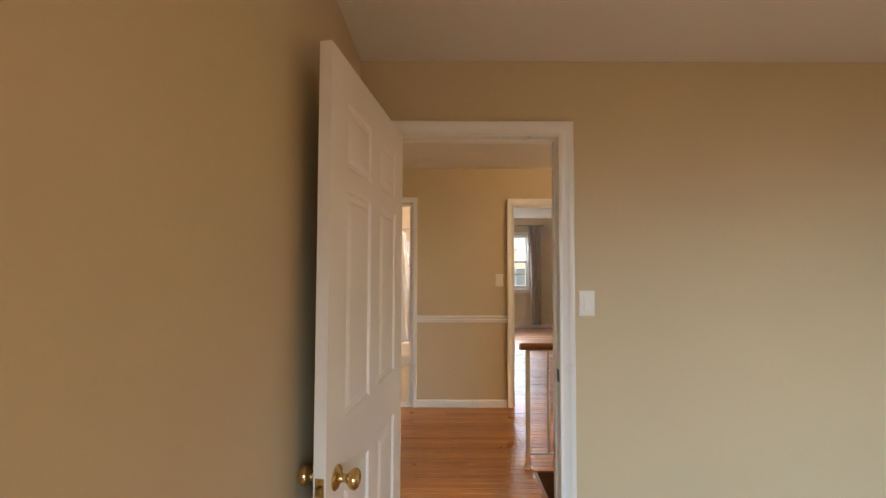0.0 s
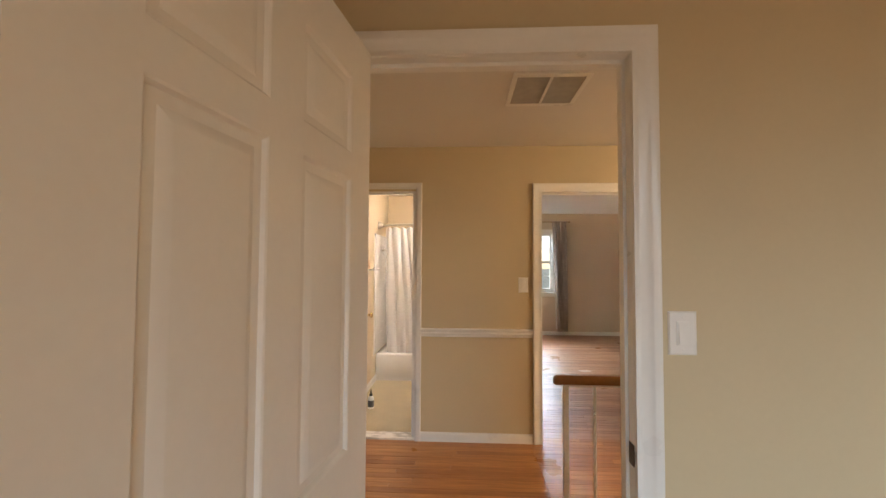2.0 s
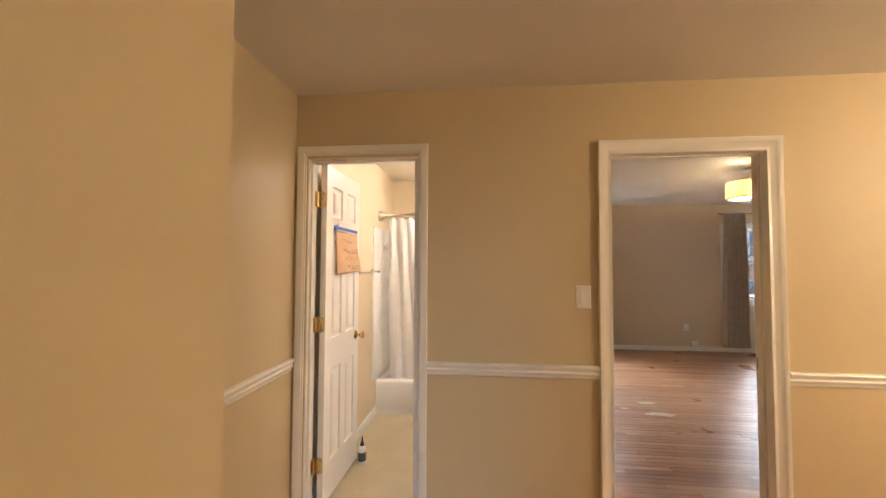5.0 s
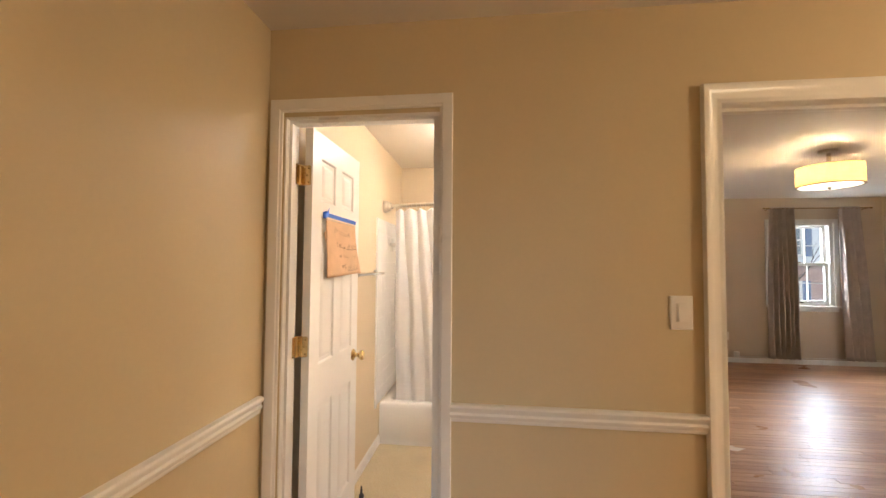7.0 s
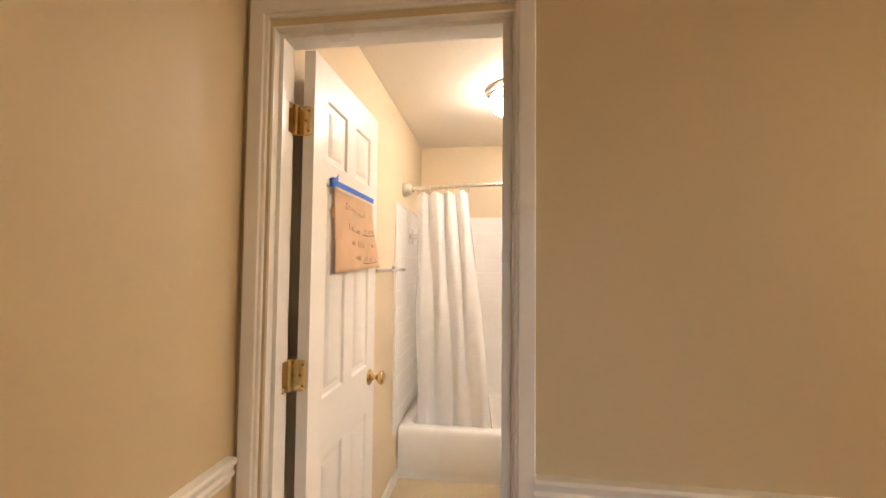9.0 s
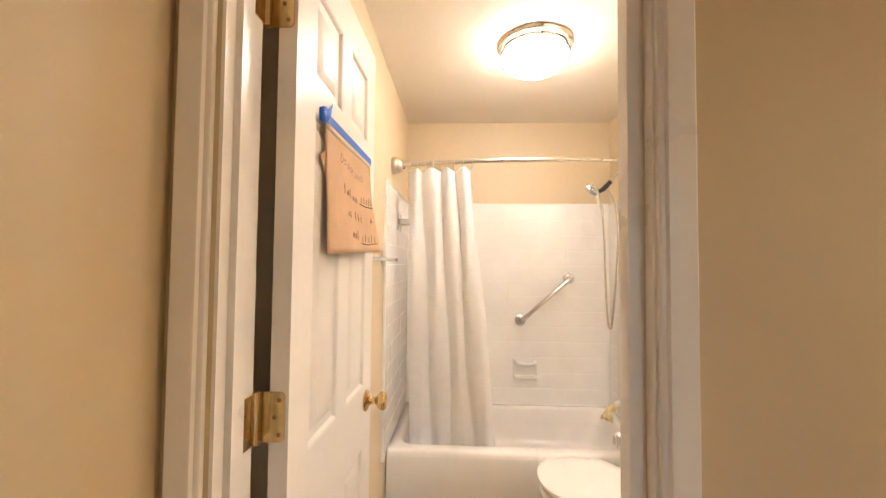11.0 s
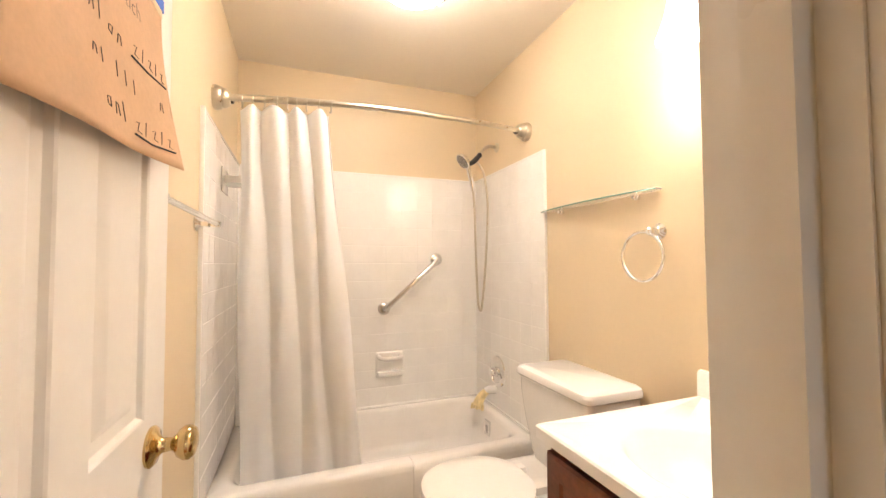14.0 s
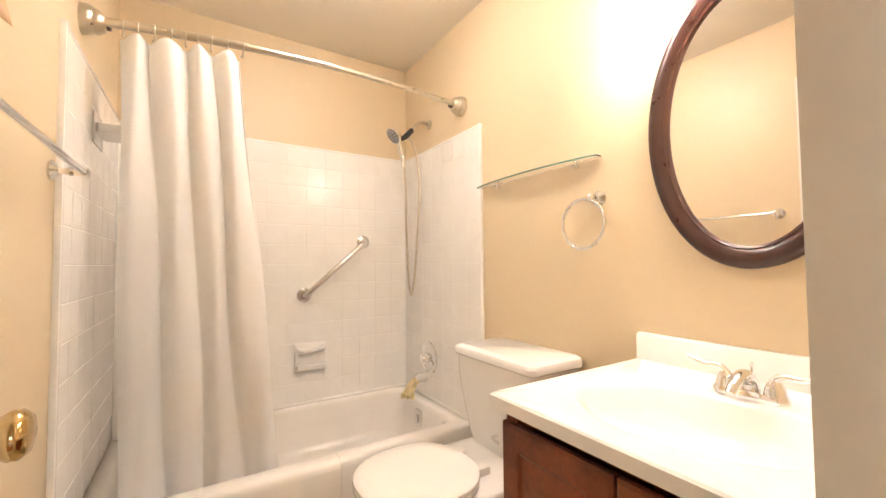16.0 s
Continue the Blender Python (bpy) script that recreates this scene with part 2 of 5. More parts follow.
def structure(name, bm, mat, label, category, smooth=0):
    ob = new(name, finish(bm, name, mat, smooth))
    return tagged(ob, label, category, "", "structure")


def add_box(bm, x0, x1, y0, y1, z0, z1, bevel=0.0, m=None):
    v = [bm.verts.new((x, y, z)) for x in (x0, x1) for y in (y0, y1) for z in (z0, z1)]
    faces = [bm.faces.new([v[i] for i in q]) for q in
             ((0, 1, 3, 2), (4, 6, 7, 5), (0, 4, 5, 1), (2, 3, 7, 6), (0, 2, 6, 4), (1, 5, 7, 3))]
    if bevel:
        edges = {e for f in faces for e in f.edges}
        r = bmesh.ops.bevel(bm, geom=list(edges), offset=bevel, segments=2, affect="EDGES", profile=0.7)
        v = list({w for f in r["faces"] for w in f.verts} | {w for w in v if w.is_valid})
    if m is not None:
        bmesh.ops.transform(bm, matrix=m, verts=[w for w in v if w.is_valid])
    return bm


def box(x0, x1, y0, y1, z0, z1, bevel=0.0):
    return add_box(bmesh.new(), x0, x1, y0, y1, z0, z1, bevel)


def boxes(*specs):
    bm = bmesh.new()
    for s in specs:
        add_box(bm, *s)
    return bm


def loft(loops, cap0=True, cap1=True, bm=None, closed=True):
    bm = bm or bmesh.new()
    rings = [[bm.verts.new(p) for p in loop] for loop in loops]
    n = len(rings[0])
    for a, b in zip(rings, rings[1:]):
        for i in range(n if closed else n - 1):
            j = (i + 1) % n
            bm.faces.new((a[i], a[j], b[j], b[i]))
    if cap0:
        bm.faces.new(list(reversed(rings[0])))
    if cap1:
        bm.faces.new(rings[-1])
    return bm


def lathe(profile, segs=32, m=None, bm=None):
    """Turned shape: (radius, height) pairs about z."""
    loops = [[(r * math.cos(2 * math.pi * i / segs), r * math.sin(2 * math.pi * i / segs), z) for i in range(segs)]
             for r, z in profile]
    if m is not None:
        loops = [[tuple(m @ Vector(p)) for p in loop] for loop in loops]
    return loft(loops, bm=bm)


def tube(points, r, segs=12, bm=None, radii=None):
    pts = [Vector(p) for p in points]
    ref = None
    loops = []
    for i, p in enumerate(pts):
        d = (pts[min(i + 1, len(pts) - 1)] - pts[max(i - 1, 0)]).normalized()
        if ref is None:
            ref = d.orthogonal().normalized()
        ref = (ref - d * ref.dot(d)).normalized()
        side = d.cross(ref)
        rr = radii[i] if radii else r
        loops.append([tuple(p + (ref * math.cos(2 * math.pi * k / segs) + side * math.sin(2 * math.pi * k / segs)) * rr)
                      for k in range(segs)])
    return loft(loops, bm=bm)


def arc(centre, r, a0, a1, n, u, v):
    c, u, v = Vector(centre), Vector(u), Vector(v)
    return [c + (u * math.cos(radians(a0 + (a1 - a0) * i / n)) + v * math.sin(radians(a0 + (a1 - a0) * i / n))) * r
            for i in range(n + 1)]


def spline(points, n=8):
    """Catmull-Rom through the points."""
    p = [Vector(q) for q in points]
    p = [p[0] * 2 - p[1]] + p + [p[-1] * 2 - p[-2]]
    out = []
    for i in range(1, len(p) - 2):
        for k in range(n):
            t = k / n
            a, b, c, d = p[i - 1:i + 3]
            out.append(0.5 * (2 * b + (c - a) * t + (2 * a - 5 * b + 4 * c - d) * t * t + (3 * b - a - 3 * c + d) * t ** 3))
    return out + [p[-2]]


def rrect(x0, x1, y0, y1, z, r, n=6):
    """Rounded rectangle loop, four corners of n + 1 points."""
    out = []
    for cx, cy, a in ((x1 - r, y1 - r, 0), (x0 + r, y1 - r, 90), (x0 + r, y0 + r, 180), (x1 - r, y0 + r, 270)):
        out += [(cx + r * math.cos(radians(a + 90 * i / n)), cy + r * math.sin(radians(a + 90 * i / n)), z) for i in range(n + 1)]
    return out


def moulding(profile, p0, p1, normal):
    """A straight run along a wall: profile of (proud, height) pairs."""
    p0, p1, nrm = Vector(p0), Vector(p1), Vector(normal)
    return loft([[tuple(p + nrm * a + Vector((0, 0, b))) for a, b in profile] for p in (p0, p1)])


def casing_run(x0, x1, top, face, out, profile):
    """Mitred door or window casing round three sides of an opening in a wall across y."""
    stations = (((x0, 0.0), (-1, 0)), ((x0, top), (-1, 1)), ((x1, top), (1, 1)), ((x1, 0.0), (1, 0)))
    return loft([[(s[0] + u * d[0], face + out * v, s[1] + u * d[1]) for u, v in profile] for s, d in stations])


COLONIAL = ((-0.006, 0.0), (-0.006, 0.011), (0.004, 0.012), (0.010, 0.009), (0.016, 0.009), (0.030, 0.013), (0.046, 0.017),
            (0.052, 0.021), (0.060, 0.022), (0.068, 0.024), (0.075, 0.024), (0.078, 0.020), (0.078, 0.0))
NARROW = tuple((u * 0.83, v) for u, v in COLONIAL)
FLATCASE = ((-0.006, 0.0), (-0.006, 0.009), (-0.003, 0.011), (0.002, 0.011), (0.005, 0.016), (0.009, 0.017), (0.041, 0.017), (0.044, 0.014), (0.044, 0.0))
BASE = ((0.0, 0.0), (0.013, 0.0), (0.013, 0.056), (0.010, 0.064), (0.006, 0.070), (0.0, 0.073))
CHAIR = ((0.0, 0.0), (0.008, 0.0), (0.012, 0.008), (0.012, 0.016), (0.020, 0.024), (0.022, 0.034), (0.016, 0.042),
         (0.018, 0.050), (0.026, 0.058), (0.028, 0.068), (0.024, 0.076), (0.0, 0.078))
CHAIR = tuple((a, b * 0.87) for a, b in CHAIR)

# ---- structure: walls, ceilings, floors ----
H, HB = 2.40, 2.425
BX0, BX1, BY0, BY1 = -0.945, 0.555, 3.855, 6.09          # bathroom
FX0, FX1, FY1, FH = 0.67, 5.65, 8.60, 2.46               # front room
D1 = (-0.205, 0.603, 2.055)                               # bedroom door opening
D2 = (-0.911, -0.268, 2.03)                              # bathroom door opening
D3 = (0.750, 1.522, 2.024)                               # front room door opening


def wall(name, spans, mat, label):
    return structure(name, boxes(*spans), mat, label, "wall")


wall("wall_bedroom_north", [(-0.49, D1[0], 1.69, 1.78, 0, HB), (D1[1], 3.52, 1.69, 1.78, 0, HB), (D1[0], D1[1], 1.69, 1.78, D1[2], HB)],
     WALL, "tan painted bedroom wall with a doorway")
wall("wall_bedroom_west", [(-0.49, -0.37, -3.12, 1.69, 0, HB)], WALL, "tan painted side wall of the bedroom")
wall("wall_bedroom_east", [(3.40, 3.52, -3.12, 1.69, 0, HB)], WALL, "tan painted side wall of the bedroom")
wall("wall_bedroom_south", [(-0.37, 0.3, -3.12, -3.0, 0, HB), (3.1, 3.40, -3.12, -3.0, 0, HB), (0.3, 3.1, -3.12, -3.0, 0, 0.85),
                            (0.3, 3.1, -3.12, -3.0, 2.05, HB)], WALL, "tan painted bedroom wall with a window opening")
wall("wall_closet", [(-1.10, -0.335, 1.78, 2.225, 0, H)], WALL, "tan painted closet corner beside the bedroom door")
wall("wall_hall_west", [(-1.10, -0.985, 2.225, 3.75, 0, H)], WALL, "tan painted hall side wall above and below a chair rail")
wall("wall_hall_north", [(-1.10, D2[0], 3.75, 3.855, 0, H), (D2[1], D3[0], 3.75, 3.855, 0, H), (D3[1], 5.77, 3.75, 3.855, 0, FH),
                         (D2[0], D2[1], 3.75, 3.855, D2[2], H), (D3[0], D3[1], 3.75, 3.855, D3[2], H)],
     WALL, "tan painted hall wall with two doorways")
wall("wall_hall_east", [(4.0, 4.12, 1.78, 3.75, -2.8, H)], WALL, "tan painted wall at the end of the stair hall")
wall("wall_stairwell", [(0.55, 4.0, 1.66, 1.78, -2.8, -0.02), (0.55, 0.67, 1.78, 2.55, -2.8, -0.24), (0.67, 4.0, 2.55, 2.67, -2.8, -0.24)],
     WALL, "tan painted stairwell walls below the hall floor")
wall("wall_bathroom_west", [(-1.06, BX0, BY0, 6.21, 0, H)], BATHWALL, "cream painted bathroom side wall")
wall("wall_bathroom_east", [(BX1, FX0, BY0, 6.21, 0, FH)], BATHWALL, "cream painted bathroom wall behind the vanity")
wall("wall_bathroom_north", [(BX0, BX1, BY1, 6.21, 0, H)], BATHWALL, "cream painted bathroom end wall above the tub")
wall("wall_bathroom_south_face", [(D2[1] + 0.06, BX1, 3.8555, 3.8685, 0.09, H)], BATHWALL, "cream painted inner face beside the bathroom door")
WA, WB, WZ = (1.16, 2.00), (4.12, 4.98), (0.86, 2.08)
wall("wall_front_room_north", [(0.55, WA[0], FY1, 8.72, 0, FH), (WA[1], WB[0], FY1, 8.72, 0, FH), (WB[1], 5.77, FY1, 8.72, 0, FH),
                               (WA[0], WA[1], FY1, 8.72, 0, WZ[0]), (WB[0], WB[1], FY1, 8.72, 0, WZ[0]),
                               (WA[0], WA[1], FY1, 8.72, WZ[1], FH), (WB[0], WB[1], FY1, 8.72, WZ[1], FH)],
     WALL_FRONT, "beige painted front room wall with two windows")
wall("wall_front_room_east", [(FX1, 5.77, 3.855, FY1, 0, FH)], WALL_FRONT, "beige painted front room side wall")
wall("wall_front_room_west", [(0.55, FX0, 6.21, FY1, 0, FH)], WALL_FRONT, "beige painted front room side wall")
structure("ceiling_bedroom", box(-0.49, 3.52, -3.12, 1.78, HB, HB + 0.12), CEIL, "flat white bedroom ceiling", "ceiling")
structure("ceiling_hall", box(-1.10, 4.12, 1.78, 3.855, H, H + 0.12), CEIL, "flat white hall ceiling", "ceiling")
structure("ceiling_bathroom", box(-1.06, BX1, 3.855, 6.21, H, H + 0.12), BATHCEIL, "flat bathroom ceiling with bounced warmth in its cream colour", "ceiling")
structure("ceiling_front_room", box(0.55, 5.77, 3.855, 8.72, FH, FH + 0.12), CEIL, "flat white front room ceiling", "ceiling")
structure("floor_bedroom", box(-0.49, 3.52, -3.12, 1.76, -0.24, 0.0), CARPET, "plain wooden bedroom floor", "floor")
floor_hall = structure("floor_hall", boxes((-1.10, 0.67, 1.78, 3.75, -0.24, -0.010), (0.67, 4.0, 2.55, 3.75, -0.24, -0.010),
                                           (D1[0], D1[1], 1.76, 1.78, -0.24, -0.010), (D3[0], D3[1], 3.75, 3.855, -0.24, -0.010)),
                       SUBFLOOR, "golden oak strip floor in the hall", "floor")
floor_front = structure("floor_front_room", box(0.67, FX1, 3.855, FY1, -0.24, -0.010), SUBFLOOR,
                        "worn reddish oak strip floor of the front room", "floor")
structure("floor_bathroom", boxes((BX0, BX1, BY0, BY1, -0.24, 0.0), (D2[0], D2[1], 3.75, BY0, -0.24, -0.012)), VINYL, "mottled beige sheet floor in the bathroom", "floor")
structure("ground", box(-400, 400, -400, 400, -3.6, -3.4), LAWN, "winter lawn around the house", "ground")


def jamb(name, d, y0, y1, stop_y, label, st=0.012):
    """Lining of a door opening, with the stop that the leaf closes against."""
    x0, x1, top = d
    t = thing(name, (0, 0, 0), label, "door frame", "", "structure")
    part("jamb", box(x0, x0 + 0.006, y0, y1, 0, top), TRIM, t)
    part("jamb", box(x1 - 0.006, x1, y0, y1, 0, top), TRIM, t)
    part("head", box(x0 + 0.006, x1 - 0.006, y0, y1, top - 0.006, top), TRIM, t)
    part("stop", boxes((x0 + 0.006, x0 + 0.018, stop_y, stop_y + 0.034, 0, top - 0.018),
                       (x1 - 0.006 - st, x1 - 0.006, stop_y, stop_y + 0.034, 0, top - 0.018),
                       (x0 + 0.006, x1 - 0.006, stop_y, stop_y + 0.034, top - 0.018, top - 0.006)), TRIM, t)
    return t


j1 = jamb("door_1", D1, 1.69, 1.782, 1.728, "white bedroom door frame with moulded casing", 0.010)
part("casing", casing_run(D1[0], D1[1], D1[2], 1.69, -1, NARROW), TRIM, j1)
part("casing", casing_run(D1[0], D1[1], D1[2], 1.78, 1, tuple((u + 0.010, v) for u, v in NARROW)), TRIM, j1)
j2 = jamb("door_2", D2, 3.75, 3.857, 3.775, "white bathroom door frame with plain casing", 0.024)
part("casing", casing_run(D2[0] - 0.014, D2[1] + 0.004, D2[2] + 0.024, 3.75, -1, FLATCASE), TRIM, j2)
j3 = jamb("door_3", D3, 3.75, 3.857, 3.792, "white front room door frame with moulded casing")
part("casing", casing_run(D3[0], D3[1], D3[2], 3.75, -1, NARROW), TRIM, j3)


def trim_run(name, profile, p0, p1, normal, label, category):
    return structure(name, moulding(profile, p0, p1, normal), TRIM, label, category, 38)


for name, p0, p1, nrm in (
        ("baseboard_hall_north", (D2[1] + 0.0445, 3.75, 0), (D3[0] - 0.066, 3.75, 0), (0, -1, 0)),
        ("baseboard_hall_north_east", (D3[1] + 0.066, 3.75, 0), (4.0, 3.75, 0), (0, -1, 0)),
        ("baseboard_hall_west", (-0.985, 2.24, 0), (-0.985, 3.735, 0), (1, 0, 0)),
        ("baseboard_closet", (-0.335, 1.88, 0), (-0.335, 2.225, 0), (1, 0, 0)),
        ("baseboard_closet_end", (-0.335, 2.225, 0), (-0.985, 2.225, 0), (0, 1, 0)),
        ("baseboard_front_room", (FX0, FY1, 0), (FX1, FY1, 0), (0, -1, 0)),
        ("baseboard_front_room_east", (FX1, 3.9, 0), (FX1, 7.20, 0), (-1, 0, 0)),
        ("baseboard_bathroom", (BX0, 3.88, 0), (BX0, 5.35, 0), (1, 0, 0)),
        ("baseboard_bedroom_north", (D1[1] + 0.08, 1.69, 0), (3.4, 1.69, 0), (0, -1, 0)),
        ("baseboard_bedroom_west", (-0.37, -3.0, 0), (-0.37, 1.69, 0), (1, 0, 0))):
    trim_run(name, BASE, p0, p1, nrm, "white painted baseboard along the wall", "baseboard")
for name, p0, p1, nrm in (
        ("chair_rail_hall_north", (D2[1] + 0.0445, 3.75, 0.838), (D3[0] - 0.066, 3.75, 0.838), (0, -1, 0)),
        ("chair_rail_hall_north_east", (D3[1] + 0.066, 3.75, 0.838), (4.0, 3.75, 0.838), (0, -1, 0)),
        ("chair_rail_hall_west", (-0.985, 2.26, 0.838), (-0.985, 3.722, 0.838), (1, 0, 0)),
        ("chair_rail_closet", (-0.335, 1.885, 0.838), (-0.335, 2.25, 0.838), (1, 0, 0)),
        ("chair_rail_closet_end", (-0.335, 2.225, 0.838), (-0.985, 2.225, 0.838), (0, 1, 0))):
    trim_run(name, CHAIR, p0, p1, nrm, "white moulded chair rail on the tan wall", "chair rail")
structure("threshold", box(D2[0] + 0.007, D2[1] - 0.007, 3.752, 3.875, -0.012, 0.014, 0.004), MARBLE, "grey-white marble door threshold", "threshold", 38)

# ---- doors, hinges, knobs ----
PANELS = ((0.215, 0.770), (0.955, 1.635), (1.700, 1.900))


def leaf_frame(width, height, thick):
    """Stiles, rails and mullion of a six-panel door, from its hinge edge along x, its two faces at y = 0 and y = thick."""
    st, mu = 0.115 * width / 0.76, 0.10 * width / 0.76
    xs = ((st, width / 2 - mu / 2), (width / 2 + mu / 2, width - st))
    bm = bmesh.new()
    zs = [0.0] + [z for p in PANELS for z in p] + [height]
    add_box(bm, 0, st, 0, thick, 0, height)
    add_box(bm, width - st, width, 0, thick, 0, height)
    for i in range(0, 8, 2):
        add_box(bm, st, width - st, 0, thick, zs[i], zs[i + 1])
    for z0, z1 in PANELS:
        add_box(bm, width / 2 - mu / 2, width / 2 + mu / 2, 0, thick, z0, z1)
    bmesh.ops.remove_doubles(bm, verts=bm.verts[:], dist=0.0002)
    return bm, xs


def raised_panel(x0, x1, z0, z1, thick):
    """A moulded panel: sloped sticking, flat recess, bevelled raised field, on both faces."""
    bm = bmesh.new()
    steps = ((0.0, 0.0), (0.004, 0.002), (0.009, 0.0085), (0.026, 0.0095), (0.044, 0.0025), (0.046, 0.0022))
    for side in (0, 1):
        rings = []
        for ins, dep in steps:
            y = dep if side == 0 else thick - dep
            rings.append([(x0 + ins, y, z0 + ins), (x1 - ins, y, z0 + ins), (x1 - ins, y, z1 - ins), (x0 + ins, y, z1 - ins)])
        loft(rings, cap0=False, bm=bm)
    return bm


def knob_profile(m, scale=1.0):
    s = scale
    prof = [(0.001, 0.0), (0.032 * s, 0.0), (0.033 * s, 0.004), (0.028 * s, 0.009), (0.018 * s, 0.012), (0.012 * s, 0.018), (0.0105 * s, 0.030),
            (0.014 * s, 0.036), (0.022 * s, 0.041), (0.0275 * s, 0.050), (0.0275 * s, 0.058), (0.022 * s, 0.065), (0.012 * s, 0.068), (0.001, 0.0685)]
    return lathe(prof, 28, m)


def six_panel_door(name, width, height, label, category="door"):
    """A leaf with its hinge edge at the origin, along +x, thick towards +y; knobs near the far edge."""
    t = thing(name, (0, 0, 0), label, category)
    th = 0.035
    bm, xs = leaf_frame(width, height, th)
    part("leaf", bm, DOORW, t, smooth=0)
    for z0, z1 in PANELS:
        for x0, x1 in xs:
            part("panel", raised_panel(x0, x1, z0, z1, th), DOORW, t, smooth=20)
    return t


def hinge(parent, z, mat=BRASS):
    """A butt hinge off the back corner of the leaf: barrel, a leaf on the door's edge, a leaf on the jamb, screws."""
    h = part("hinge", lathe([(0.001, -0.048), (0.004, -0.047), (0.0078, -0.045), (0.0078, 0.045), (0.004, 0.047), (0.001, 0.048)], 14, pose(-0.010, 0.054, z)),
             mat, parent, "brass door hinge")
    for g in (-0.027, -0.009, 0.009, 0.027):
        part("knuckle_gap", lathe([(0.0074, g - 0.0006), (0.0081, g), (0.0074, g + 0.0006)], 14, pose(-0.010, 0.054, z)), BRASS_OLD, h)
    plate = loft([[(x, 0.028 + q[0], z + q[1]) for q in rrect(-0.022, 0.024, -0.044, 0.044, 0, 0.009, 4)] for x in (-0.0035, -0.0008)])
    part("hinge_leaf", plate, mat, h)
    part("hinge_leaf", box(-0.050, -0.012, 0.0545, 0.0572, z - 0.044, z + 0.044, 0.0008), mat, h)
    for q, y in ((-0.030, 0.016), (0.0, 0.024), (0.030, 0.016)):
        part("screw", lathe([(0.001, 0), (0.0042, 0.0), (0.0036, 0.0012), (0.001, 0.0014)], 10, pose(-0.0035, y, z + q, 0, -90, 0)), BRASS_OLD, h)
    return h


bath_door = six_panel_door("bathroom_door", 0.588, 2.012, "open white six-panel bathroom door with a brass knob")
bath_door.matrix_basis = pose(-0.847, 3.871, 0.016, 0, 0, 88.8)
kz, kx = 0.903, 0.588 - 0.062
part("knob", knob_profile(pose(kx, 0, kz, 90, 0, 0)), BRASS, bath_door, "polished brass knob")
part("knob", knob_profile(pose(kx, 0.035, kz, -90, 0, 0), 0.94), BRASS, bath_door, "polished brass knob")
part("latch_plate", box(0.588, 0.5895, 0.006, 0.029, kz - 0.028, kz + 0.028), BRASS_OLD, bath_door)
for z in (1.80, 1.055, 0.235):
    hinge(bath_door, z)

bed_door = six_panel_door("bedroom_door", 0.808, 2.022, "open white six-panel bedroom door with brass knobs")
# hinged on the left jamb and swung into the bedroom
bed_door.matrix_basis = pose(-0.190, 1.648, 0.012, 0, 0, -97.8)
kx, kz = 0.808 - 0.064, 0.825
part("knob", knob_profile(pose(kx, 0.035, kz, -90, 0, 0)), BRASS, bed_door, "polished brass knob")
part("knob", knob_profile(pose(kx, 0, kz, 90, 0, 0)), BRASS, bed_door, "polished brass knob")
lp = part("latch_plate", box(0.808, 0.8095, 0.005, 0.030, kz - 0.029, kz + 0.029, 0.0006), BRASS, bed_door, "brass latch plate on the door edge")
part("latch_bolt", box(0.8095, 0.819, 0.011, 0.024, kz - 0.008, kz + 0.008, 0.002), BRASS_OLD, lp)
for z in (-0.022, 0.022):
    part("screw", lathe([(0.001, 0), (0.0035, 0), (0.001, 0.0012)], 10, pose(0.8095, 0.0175, kz + z, 0, 90, 0)), BRASS_OLD, lp)
# strike plates and hinge leaves on the frames
sp = part("strike_plate", box(D1[1] - 0.0085, D1[1] - 0.006, 1.694, 1.726, 0.862, 0.922, 0.0008), BRONZE, j1, "dark strike plate on the door frame")
part("strike_lip", box(D1[1] - 0.011, D1[1] - 0.0085, 1.684, 1.700, 0.876, 0.908, 0.001), BRONZE, sp)
for z in (1.80, 0.24):
    part("hinge_leaf", box(D3[0] + 0.006, D3[0] + 0.0085, 3.828, 3.855, z - 0.044, z + 0.044, 0.0008), BRASS, j3, "brass hinge leaf")
part("strike_plate", box(D3[1] - 0.0085, D3[1] - 0.006, 3.828, 3.852, 0.89, 0.95, 0.0008), BRASS_OLD, j3)


